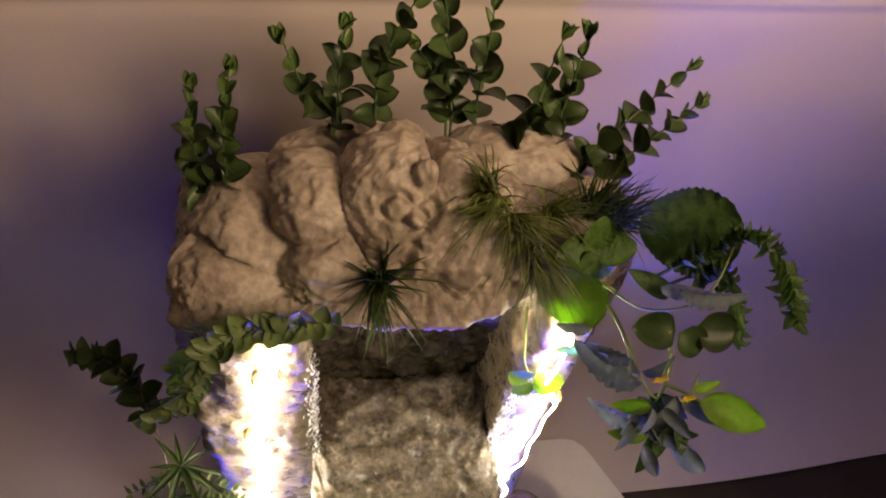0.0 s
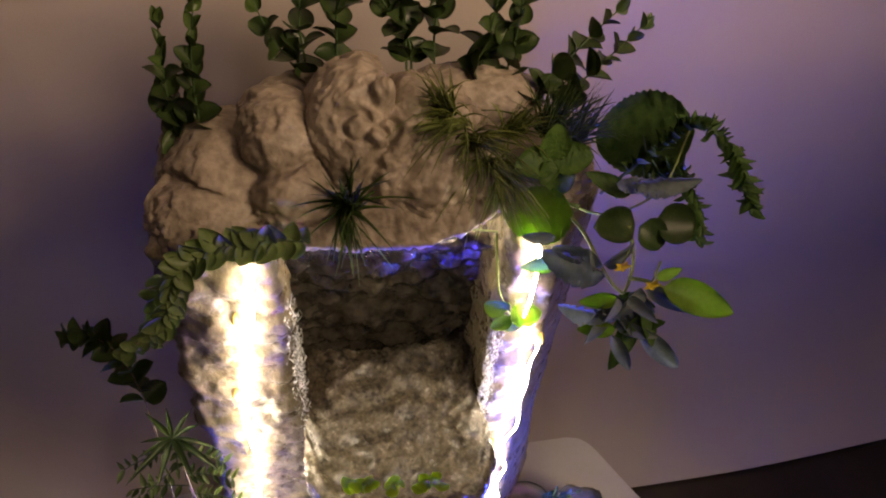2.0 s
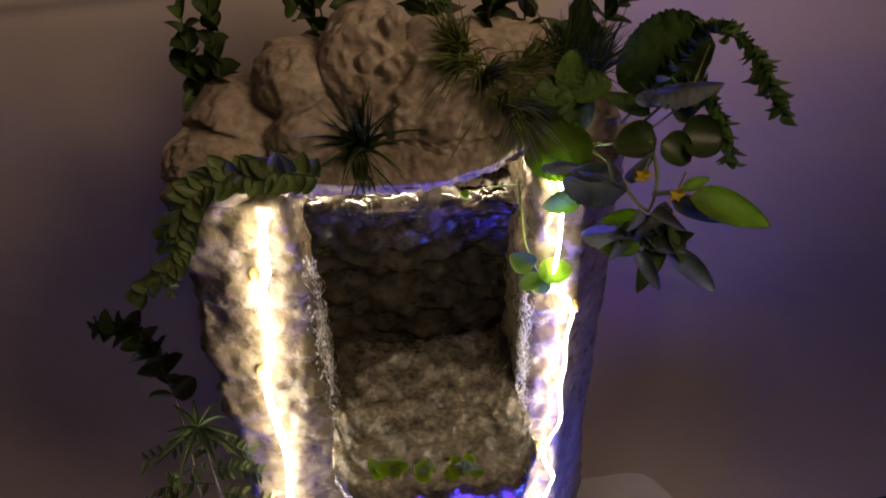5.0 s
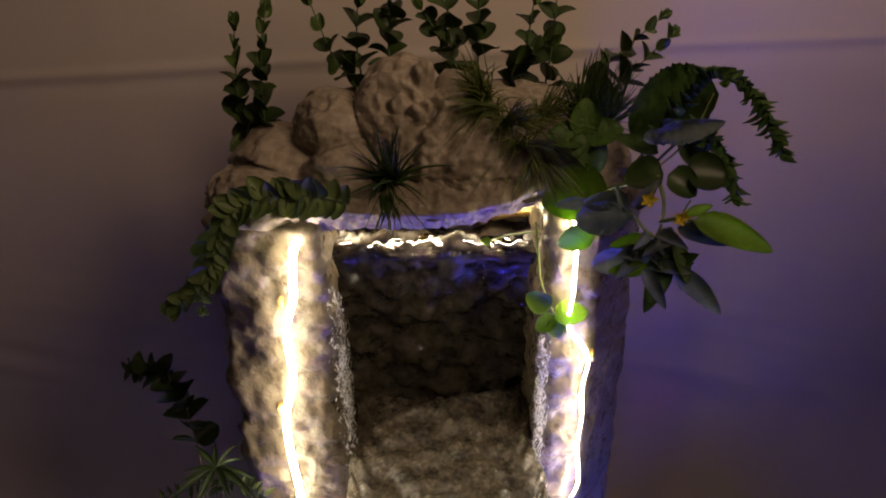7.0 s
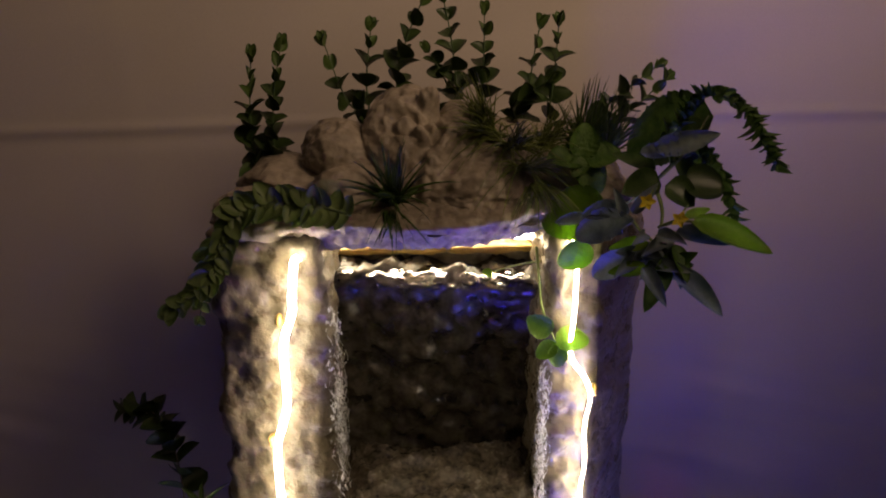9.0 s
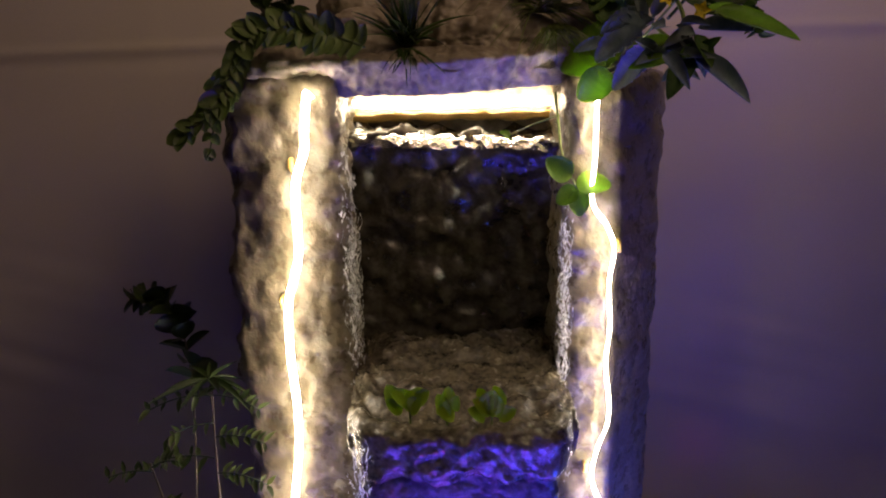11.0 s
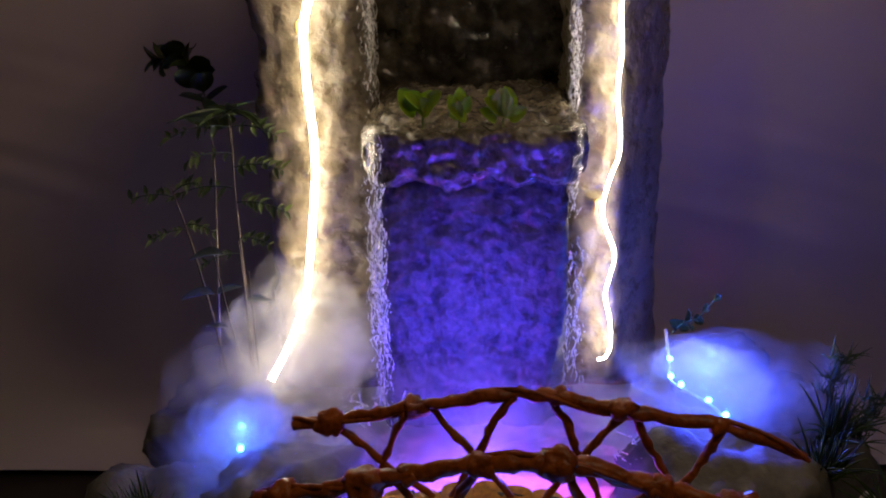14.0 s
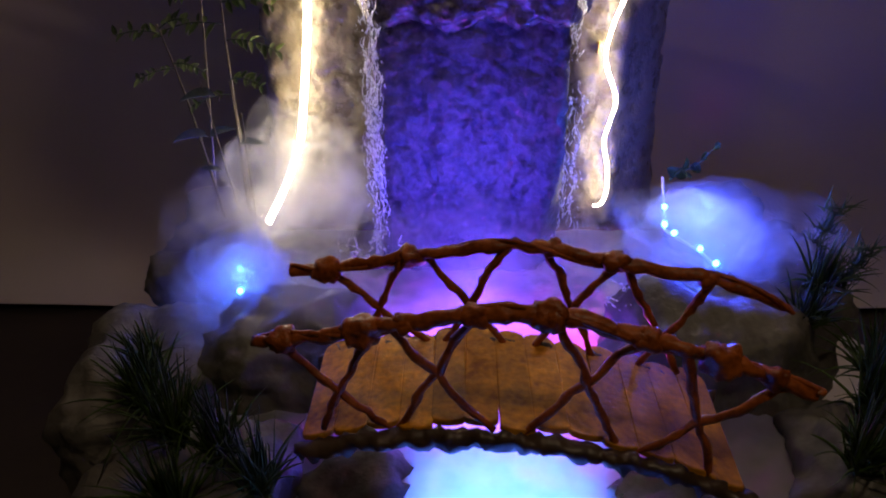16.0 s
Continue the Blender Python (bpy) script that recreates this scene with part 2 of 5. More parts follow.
def bez(p, n=16):
    """Points of a smooth line through control points (Catmull-Rom)."""
    p = [Vector(q) for q in p]
    p = [2 * p[0] - p[1]] + p + [2 * p[-1] - p[-2]]
    out = []
    for i in range(1, len(p) - 2):
        a, b, c, d = p[i - 1:i + 3]
        steps = n if i < len(p) - 3 else n + 1
        for k in range(steps):
            t = k / n
            out.append(0.5 * (2 * b + (c - a) * t + (2 * a - 5 * b + 4 * c - d) * t * t + (3 * b - a - 3 * c + d) * t ** 3))
    return out


def tube(pts, radius, sides=8, lump=0.0, freq=300.0, flat=1.0):
    """Verts and faces of a tube along pts; radius may be a function of 0..1."""
    f = radius if callable(radius) else (lambda t: radius)
    verts, faces = [], []
    n = len(pts)
    side = None
    for i, p in enumerate(pts):
        d = (pts[min(i + 1, n - 1)] - pts[max(i - 1, 0)]).normalized()
        if side is None:
            side = d.cross(Vector((0.3, 1, 0.2))).normalized()
        side = (side - d * side.dot(d)).normalized()
        up = d.cross(side)
        for k in range(sides):
            a = 2 * math.pi * k / sides
            v = side * math.cos(a) + up * math.sin(a) * flat
            r = f(i / (n - 1))
            if lump:
                r *= 1 + lump * noise.noise((p + v * r) * freq)
            verts.append(p + v * r)
    for i in range(n - 1):
        for k in range(sides):
            k2 = (k + 1) % sides
            faces.append((i * sides + k, i * sides + k2, (i + 1) * sides + k2, (i + 1) * sides + k))
    faces.append(tuple(range(sides))[::-1])
    faces.append(tuple((n - 1) * sides + k for k in range(sides)))
    return verts, faces


def tube_mesh(name, pts, radius, material, **kw):
    return mesh(name, *tube(pts, radius, **kw), material)


def fract(p, freq, octaves=4):
    return noise.fractal(Vector(p) * freq, 0.9, 2.1, octaves)


def rock_mesh(name, lo, hi, material, step=0.006, r=0.02, amp=0.006, freq=38.0, fine=0.0016, fine_freq=170.0, warp=None):
    """A rounded block with a lumpy, pitted skin."""
    lo, hi = Vector(lo), Vector(hi)
    r = min(r, *[(hi[i] - lo[i]) * 0.49 for i in range(3)])
    n = [max(3, round((hi[i] - lo[i]) / step)) for i in range(3)]
    index, verts, faces = {}, [], []

    def vert(i, j, k):
        key = (i, j, k)
        if key not in index:
            p = Vector((lo.x + (hi.x - lo.x) * i / n[0], lo.y + (hi.y - lo.y) * j / n[1], lo.z + (hi.z - lo.z) * k / n[2]))
            q = Vector([min(max(p[a], lo[a] + r), hi[a] - r) for a in range(3)])
            d = (p - q)
            d = d.normalized() if d.length > 1e-9 else Vector((0, 0, 1))
            p = q + d * r
            p = p + d * (amp * fract(p, freq) + fine * fract(p + Vector((3, 7, 1)), fine_freq, 3))
            if warp:
                p = warp(p, d)
            index[key] = len(verts)
            verts.append(p)
        return index[key]

    for a in range(3):
        b, c = (a + 1) % 3, (a + 2) % 3
        for side in (0, n[a]):
            for i in range(n[b]):
                for j in range(n[c]):
                    quad = []
                    for di, dj in ((0, 0), (1, 0), (1, 1), (0, 1)):
                        key = [0, 0, 0]
                        key[a], key[b], key[c] = side, i + di, j + dj
                        quad.append(vert(*key))
                    faces.append(tuple(quad) if side else tuple(quad[::-1]))
    return mesh(name, verts, faces, material)

# ---- setting ----


def sheet(name, f, us, vs, material):
    verts = [f(u, v) for v in vs for u in us]
    w = len(us)
    faces = [(j * w + i, j * w + i + 1, (j + 1) * w + i + 1, (j + 1) * w + i) for j in range(len(vs) - 1) for i in range(w - 1)]
    return mesh(name, verts, faces, material)


def cloth(x, s):
    """The cloth hangs from s=1 down to a sweep and lies on the table to its front edge at s=0."""
    front = 0.046 + 0.05 * max(0.0, x - 0.35) + 0.004 * math.sin(9 * x)
    back, floor_z, radius = 0.335, -0.132, 0.12
    flat_len = back - radius - front
    arc_len = radius * math.pi / 2
    d = s * (flat_len + arc_len + 1.35)
    if d < flat_len:
        y, z = front + d, floor_z
    elif d < flat_len + arc_len:
        a = (d - flat_len) / radius
        y, z = back - radius + radius * math.sin(a), floor_z + radius - radius * math.cos(a)
    else:
        y, z = back, floor_z + radius + d - flat_len - arc_len
    away = 0.35 + 0.65 * min(1.0, max(0.0, (z + 0.12) / 0.12))
    w = 0.010 * noise.noise(Vector((x * 1.3, z * 2.1, 4.0))) + 0.0035 * noise.noise(Vector((x * 3 + z * 5, z * 14 - x * 4, 2.0)))
    # soft drag folds low on the cloth
    low = max(0.0, 1 - abs(z - 0.12) / 0.22)
    w += 0.0042 * low * noise.noise(Vector((x * 4, z * 34 + x * 9, 9.0)))
    creased = min(1.0, max(0.0, (x - 0.15) / 0.25)) * max(0.0, 1 - abs(z + 0.02) / 0.16)
    w += 0.0075 * creased * noise.noise(Vector((x * 5 - z * 4, z * 22 + x * 12, 5.0)))
    # fold lines left by storing
    for at, sag, depth in ((0.500, 0.010, 0.0022), (0.86, -0.01, 0.002)):
        h = z - at - sag * math.sin(2.2 * x + 0.6)
        w += depth * math.exp(-(h / 0.006) ** 2) - 0.5 * depth * math.exp(-((h + 0.014) / 0.010) ** 2)
    for at in (-0.33, 0.62, -1.0, 1.2):
        w += 0.0018 * math.exp(-((x - at) / 0.006) ** 2)
    a = min(max((d - flat_len) / radius, 0.0), math.pi / 2)
    w = (w + 0.004) * away
    return Vector((x, y - w * math.sin(a), z + w * math.cos(a)))


xs = [-1.5 + 3.0 * i / 240 for i in range(241)]
ss = [i / 420 for i in range(421)]
backdrop = tagged(put("backdrop", sheet("backdrop", cloth, xs, ss, CLOTH)), "creased beige cloth hung as a sweeping backdrop", "backdrop", kind="structure")


def slab(name, lo, hi, material, kind="structure", label="", category=""):
    bm = bmesh.new()
    bmesh.ops.create_cube(bm, size=1.0)
    for v in bm.verts:
        v.co = Vector([(lo[i] + hi[i]) / 2 + v.co[i] * (hi[i] - lo[i]) for i in range(3)])
    bmesh.ops.bevel(bm, geom=bm.edges[:], offset=0.004, segments=2, affect="EDGES")
    me = bpy.data.meshes.new(name)
    bm.to_mesh(me)
    bm.free()
    me.materials.append(material)
    return tagged(put(name, me), label, category, kind=kind)


slab("wall_back", (-1.7, 0.42, -0.85), (1.7, 0.52, 1.75), PAINT, label="plain painted room wall", category="wall")
slab("wall_front", (-1.7, -2.1, -0.85), (1.7, -2.0, 1.75), PAINT, label="plain painted room wall", category="wall")
slab("wall_left", (-1.8, -2.1, -0.85), (-1.705, 0.52, 1.75), PAINT, label="plain painted room wall", category="wall")
slab("wall_right", (1.705, -2.1, -0.85), (1.8, 0.52, 1.75), PAINT, label="plain painted room wall", category="wall")
slab("ceiling", (-1.8, -2.1, 1.755), (1.8, 0.52, 1.85), PAINT, label="plain painted ceiling", category="ceiling")
slab("floor", (-1.8, -2.1, -0.95), (1.8, 0.52, -0.855), TABLE, label="dark floor", category="floor")

table = thing("table", (0, -0.1, -0.85), "dark table that carries the fountain and the cloth", "table")
for nm, lo, hi in [("tabletop", (-1.3, -0.62, -0.185), (1.3, 0.40, -0.140))] + [
        ("leg", (sx - 0.03, sy - 0.03, -0.85), (sx + 0.03, sy + 0.03, -0.186)) for sx in (-1.2, 1.2) for sy in (-0.55, 0.33)]:
    ob = slab(nm, lo, hi, TABLE, kind="")
    ob.parent, ob.location = table, -table.location

# white board on the table, basin on the board
tray = thing("basin", (0, -0.22, -0.124), "dark basin hidden under the rocks of the pool", "basin")


def tray_wall():
    ring, verts, faces = [], [], []
    x0, x1, y0, y1, r = -0.205, 0.205, -0.46, 0.03, 0.03
    for cx, cy, a0 in ((x1 - r, y1 - r, 0), (x0 + r, y1 - r, 90), (x0 + r, y0 + r, 180), (x1 - r, y0 + r, 270)):
        for k in range(7):
            a = radians(a0 + 15 * k)
            ring.append((cx + r * math.cos(a), cy + r * math.sin(a), math.cos(a), math.sin(a)))
    prof = [(0.0, -0.124), (0.004, -0.030), (0.0, -0.026), (-0.005, -0.030), (-0.008, -0.038), (-0.012, -0.0385)]
    for o, z in prof:
        for x, y, dx, dy in ring:
            verts.append(Vector((x + dx * o, y + dy * o, z)))
    n = len(ring)
    for j in range(len(prof) - 1):
        for i in range(n):
            k = (i + 1) % n
            faces.append((j * n + i, j * n + k, (j + 1) * n + k, (j + 1) * n + i))
    top = (len(prof) - 1) * n
    faces.append(tuple(top + i for i in range(n)))
    return mesh("basin_wall", verts, faces, STONE)


put("rim", tray_wall(), tray)


def board_mesh():
    """A flat board with one rounded corner behind the tower."""
    ring = [(-0.30, -0.52), (0.46, -0.52), (0.455, -0.16), (0.40, -0.05), (0.338, 0.062), (0.318, 0.100), (0.308, 0.116), (0.295, 0.126), (0.278, 0.130), (0.20, 0.128), (-0.20, 0.12), (-0.30, 0.11)]
    n = len(ring)
    verts = [Vector((x, y, z)) for z in (-0.1275, -0.1245) for x, y in ring]
    faces = [tuple(range(n))[::-1], tuple(range(n, 2 * n))] + [(i, (i + 1) % n, n + (i + 1) % n, n + i) for i in range(n)]
    return mesh("board", verts, faces, TRAY, smooth=False)


tagged(put("board", board_mesh()), "white board lying under the fountain", "board")

# ---- the rock waterfall ----
fall = thing("rock_waterfall", (0, 0.05, -0.124), "domed cement rock waterfall with wet lit pillars and ledge", "fountain")

BLOBS = [  # centre, radii
    ((-0.020, 0.086, 0.480), (0.150, 0.079, 0.034)),
    ((-0.006, 0.085, 0.476), (0.134, 0.082, 0.030)),
    ((-0.112, 0.088, 0.486), (0.053, 0.068, 0.042)),
    ((-0.128, 0.052, 0.486), (0.042, 0.050, 0.030)),
    ((-0.070, 0.084, 0.515), (0.033, 0.050, 0.045)),
    ((-0.064, 0.058, 0.502), (0.036, 0.046, 0.037)),
    ((-0.016, 0.086, 0.502), (0.049, 0.056, 0.082)),
    ((0.012, 0.082, 0.495), (0.058, 0.060, 0.077)),
    ((0.032, 0.062, 0.490), (0.050, 0.050, 0.062)),
    ((0.030, 0.074, 0.512), (0.058, 0.050, 0.046)),
    ((0.044, 0.082, 0.490), (0.058, 0.058, 0.068)),
    ((-0.030, 0.118, 0.500), (0.090, 0.046, 0.050)),
    ((0.066, 0.114, 0.498), (0.082, 0.046, 0.052)),
    ((0.116, 0.084, 0.487), (0.054, 0.062, 0.046)),
    ((0.001, 0.064, 0.580), (0.009, 0.009, 0.009)),
    ((0.001, 0.052, 0.556), (0.011, 0.010, 0.010)),
    ((-0.019, 0.054, 0.559), (0.012, 0.011, 0.012)),
    ((-0.006, 0.046, 0.556), (0.009, 0.009, 0.009)),
    ((0.068, 0.052, 0.500), (0.030, 0.030, 0.030)),
]
PITS = [  # place, width, depth
    ((0.020, 0.032, 0.544), 0.0055, 0.010), ((0.036, 0.035, 0.543), 0.0050, 0.010), ((0.001, 0.050, 0.570), 0.0050, 0.010), ((0.004, 0.044, 0.546), 0.0060, 0.010), ((0.056, 0.040, 0.530), 0.0040, 0.007), ((0.050, 0.036, 0.535), 0.0030, 0.006), ((0.026, 0.024, 0.520), 0.0050, 0.008), ((0.040, 0.022, 0.516), 0.0045, 0.008), ((0.030, 0.018, 0.530), 0.0040, 0.006),
    ((-0.023, 0.072, 0.578), 0.0045, 0.010), ((0.010, 0.060, 0.582), 0.0035, 0.005), ((0.045, 0.020, 0.520), 0.0050, 0.006),
    ((0.052, 0.018, 0.508), 0.0060, 0.006), ((-0.050, 0.022, 0.523), 0.0060, 0.006), ((-0.036, 0.050, 0.560), 0.0045, 0.006),
    ((0.012, 0.022, 0.515), 0.0060, 0.007), ((-0.075, 0.045, 0.545), 0.0060, 0.007), ((0.018, 0.044, 0.560), 0.0040, 0.006),
]


def crown_mesh():
    nu, nv = 420, 220
    c = np.array((0.0, 0.088, 0.492))
    u = np.linspace(0, 2 * np.pi, nu, endpoint=False)
    v = np.linspace(0.0, np.pi, nv + 1)
    vv, uu = np.meshgrid(v, u, indexing="ij")
    # denser towards the upper half
    d = np.stack([np.sin(vv) * np.cos(uu), np.sin(vv) * np.sin(uu), np.cos(vv)], -1)
    d = d * np.array((1.5, 0.85, 0.75))
    d /= np.linalg.norm(d, axis=-1, keepdims=True)
    far, second = np.zeros(d.shape[:2]), np.zeros(d.shape[:2])
    for bc, br in BLOBS:
        o, br = (c - np.array(bc)) / np.array(br), np.array(br)
        e = d / br
        a, b, k = (e * e).sum(-1), (e * o).sum(-1), (o * o).sum() - 1
        disc = b * b - a * k
        t = np.where(disc > 0, (-b + np.sqrt(np.maximum(disc, 0))) / a, 0)
        second = np.maximum(second, np.minimum(far, t))
        far = np.maximum(far, t)
    # soften the joints a little, keeping the creases
    gap = far - second
    far = far - 0.0085 * np.exp(-(gap / 0.0050) ** 2)
    for _ in range(4):
        s = (np.roll(far, 1, 1) + np.roll(far, -1, 1)) / 2
        far = far * 0.6 + s * 0.4
    p = c + d * far[..., None]
    verts = []
    for j in range(nv + 1):
        for i in range(nu):
            q, w = Vector(p[j, i]), Vector(d[j, i])
            out = 0.0060 * fract(q, 28, 3) + 0.0022 * fract(q, 85, 3) + 0.0008 * fract(q, 210, 2)
            for pc, pw, pd in PITS:
                h = (q - Vector(pc)).length_squared
                if h < 9 * pw * pw:
                    out -= 0.6 * pd * math.exp(-h / (pw * pw))
            q = q + w * out
            base = 0.487 + 0.002 * math.sin(q.x * 60) + 0.003 * noise.noise(q * 90) + 0.004 * min(1.0, max(0.0, (q.x - 0.03) / 0.07))
            if q.z < base + 0.022 and q.y < 0.06:
                q = q + w * (0.0045 * fract(q, 130, 3) + 0.0016 * fract(q, 320, 2))
            if q.z < base:
                q.z = base + (q.z - base) * 0.08
            verts.append(q)
    faces = []
    for j in range(nv):
        for i in range(nu):
            k = (i + 1) % nu
            faces.append((j * nu + i, (j + 1) * nu + i, (j + 1) * nu + k, j * nu + k))
    return mesh("crown_rock", verts, faces, CEMENT)


put("crown_rock", crown_mesh(), fall, label="domed cement top with lobes and pits")

LIP_EDGE = [(-0.172, 0.052, 0.498), (-0.160, 0.026, 0.496), (-0.130, 0.010, 0.494), (-0.09, 0.005, 0.4935), (-0.06, 0.004, 0.495), (-0.03, 0.001, 0.4945), (0.0, -0.002, 0.495), (0.03, -0.003, 0.497),
            (0.06, 0.008, 0.498), (0.085, 0.022, 0.498), (0.11, 0.034, 0.499), (0.14, 0.048, 0.500), (0.160, 0.066, 0.502)]
LIP_SECTION = [(0.060, 0.010), (0.034, 0.009), (0.018, 0.007), (0.008, 0.004), (0.002, 0.002), (0.0, -0.002), (0.004, -0.007), (0.010, -0.013), (0.016, -0.019), (0.021, -0.024), (0.025, -0.0265), (0.034, -0.027), (0.050, -0.026), (0.090, -0.022)]


def lip_mesh():
    """The brim of the crown: a worn edge over a bevel that leans back under it."""
    edge = bez(LIP_EDGE, 22)
    prof = bez([(0, a, b) for a, b in LIP_SECTION], 4)
    verts, n = [], len(prof)
    for i, e in enumerate(edge):
        side = min(1.0, abs(e.x) / 0.17) ** 3
        out = Vector((0.75 * side * (1 if e.x > 0 else -1), -1, 0)).normalized()
        for q in prof:
            p = Vector(e) - out * q.y + Vector((0, 0, q.z))
            rough = math.exp(-((q.y - 0.010) / 0.018) ** 2)
            d = 0.0040 * fract(p, 60, 3) + 0.0028 * fract(Vector((p.x * 1.0, p.y * 0.6, p.z * 0.6)), 170, 3)
            verts.append(p + (out * 0.8 + Vector((0, 0, 0.4 if q.z > -0.004 else -0.5))) * d * (0.35 + 0.65 * rough))
    faces = [(i * n + k, i * n + k + 1, (i + 1) * n + k + 1, (i + 1) * n + k) for i in range(len(edge) - 1) for k in range(n - 1)]
    return mesh("lip", verts, faces, CEMENT)


put("lip", lip_mesh(), fall, label="overhanging cement lip with a rough bevelled underside")


def pillar_warp(sign):
    def warp(p, d):
        # uneven stacked ribs on the outer flank, a worn inner edge, a wider foot
        rib = 0.004 * noise.noise(Vector((p.y * 12, 3.0 * sign, p.z * 42)))
        if d.x * sign > 0.3:
            p.x += sign * rib
        p.y += (1.25 * max(0.0, p.x - 0.130) if sign > 0 else 0.2 * max(0.0, -p.x - 0.138)) * max(0.0, 1 - (p.y - 0.004) / 0.146)
        foot = min(1.0, max(0.0, (0.10 - p.z) / 0.10))
        if d.x * sign < -0.3:
            p.x -= sign * (0.017 if sign > 0 else 0.013) * foot
        if sign < 0 and d.x > 0.3:
            p.x += 0.010 * min(1.0, max(0.0, (0.250 - p.z) / 0.02))
        p.y -= (0.020 if sign > 0 else 0.012) * foot if d.y < 0 else 0
        return p
    return warp


put("left_pillar", rock_mesh("left_pillar", (-0.172, 0.004, -0.124), (-0.080, 0.150, 0.488), PILLAR, 0.0036, 0.011, 0.006, 34, 0.0022, 120, pillar_warp(-1)), fall, label="wet cement pillar carrying a light strip")
put("right_pillar", rock_mesh("right_pillar", (0.088, 0.004, -0.124), (0.181, 0.150, 0.480), PILLAR, 0.0036, 0.016, 0.0045, 34, 0.0022, 120, pillar_warp(1)), fall, label="wet cement pillar carrying a light strip")


def cave_warp(p, d):
    if d.y < -0.2:
        p.y += 0.020 * max(0.0, min(1, (0.43 - p.z) / 0.10))
        p.y -= 0.006 * abs(noise.noise(p * 55))
    if d.z > 0.2:
        p.z += 0.004 * noise.noise(p * 60) - 0.008 * (p.x + 0.09) / 0.18
    return p


put("cave_wall", rock_mesh("cave_wall", (-0.105, 0.058, 0.20), (0.105, 0.150, 0.436), WET_SHADED, 0.0038, 0.014, 0.008, 38, 0.0026, 130, cave_warp), fall, label="wet rock face behind the upper fall, coloured dark for the overhang's shade")
put("reservoir_wall", rock_mesh("reservoir_wall", (-0.115, 0.092, 0.41), (0.115, 0.150, 0.482), CEMENT, 0.008, 0.008, 0.002, 40), fall)


def ledge_warp(p, d):
    if d.z > 0.2:
        inner = min(1.0, max(0.0, (p.y + 0.080) / 0.025))
        p.z += inner * 0.006 * fract(p + Vector((1, 2, 3)), 50, 3) + 0.012 * max(0.0, (p.y + 0.06) / 0.11)
    p.y += 0.030 * min(1.0, max(0.0, -p.x - 0.052) / 0.024) ** 2 + 0.030 * min(1.0, max(0.0, p.x - 0.070) / 0.020) ** 2
    if d.y < -0.2:
        p.y += 0.003 * noise.noise(Vector((p.x * 45, 1.0, p.z * 40)))
        p.y += 0.003 * fract(p, 120, 2)
        p.z += 0.007 * noise.noise(Vector((p.x * 38, 5.0, 0.0))) if p.z < 0.212 else 0.0
    return p


put("ledge", rock_mesh("ledge", (-0.080, -0.086, 0.198), (0.094, 0.075, 0.242), LEDGE_ROCK, 0.0030, 0.012, 0.003, 40, 0.0022, 120, ledge_warp), fall, label="wet mossy ledge between the two falls")


def lower_warp(p, d):
    if d.y < -0.2:
        p.y -= 0.010 * (1 - max(0.0, min(1, p.z / 0.20)))
        p.y -= 0.0026 * abs(fract(Vector((p.x * 1.9, p.y, p.z * 0.8)), 75, 3))
        p.x -= 0.016 * max(0.0, 1 - p.z / 0.10) * max(0.0, p.x / 0.077)
    return p


put("lower_wall", rock_mesh("lower_wall", (-0.068, -0.078, -0.03), (0.077, 0.100, 0.214), FALL_ROCK, 0.0028, 0.009, 0.0022, 50, 0.0020, 170, lower_warp), fall, label="rough wet rock face of the lower fall")

# light strips stuck to the pillars, one behind the lip
LEFT_RUN = [(-0.100, 0.078, 0.455), (-0.099, 0.036, 0.461), (-0.100, -0.002, 0.474), (-0.1012, -0.006, 0.468), (-0.1035, -0.006, 0.450), (-0.105, -0.006, 0.432), (-0.113, -0.006, 0.405), (-0.114, -0.006, 0.357), (-0.119, -0.006, 0.335),
            (-0.125, -0.006, 0.312), (-0.126, -0.006, 0.270), (-0.124, -0.006, 0.228), (-0.125, -0.006, 0.192), (-0.130, -0.006, 0.155),
            (-0.135, -0.008, 0.120), (-0.139, -0.012, 0.092), (-0.145, -0.022, 0.072), (-0.153, -0.040, 0.053), (-0.163, -0.066, 0.036)]
RIGHT_RUN = [(0.100, 0.078, 0.455), (0.103, 0.040, 0.470), (0.107, 0.006, 0.482), (0.109, -0.006, 0.474), (0.109, -0.006, 0.455), (0.109, -0.006, 0.424), (0.108, -0.006, 0.390), (0.120, -0.006, 0.370), (0.126, -0.006, 0.352), (0.123, -0.006, 0.325),
             (0.125, -0.006, 0.288), (0.123, -0.006, 0.258), (0.127, -0.006, 0.222), (0.126, -0.006, 0.203), (0.119, -0.006, 0.182),
             (0.115, -0.007, 0.154), (0.126, -0.008, 0.121), (0.123, -0.009, 0.100), (0.119, -0.0125, 0.084), (0.123, -0.0165, 0.063), (0.124, -0.0205, 0.042), (0.120, -0.023, 0.030), (0.113, -0.024, 0.028)]
BAND_RUN = [(-0.100, 0.080, 0.458), (-0.06, 0.084, 0.456), (0.0, 0.084, 0.455), (0.06, 0.084, 0.456), (0.100, 0.080, 0.456)]
for nm, run, w, glow in (("led_strip", LEFT_RUN, 0.0029, LED), ("led_strip", RIGHT_RUN, 0.0021, LED), ("led_strip", BAND_RUN, 0.0034, LED_DIM)):
    run = [(x, y - (0.006 if x < 0 else 0.002) if y < 0.01 else y, z) for x, y, z in run]
    put(nm, tube_mesh(nm, bez(run, 10), w, glow, sides=12, lump=0.12, freq=120, flat=0.42), fall, label="glowing warm white light strip")
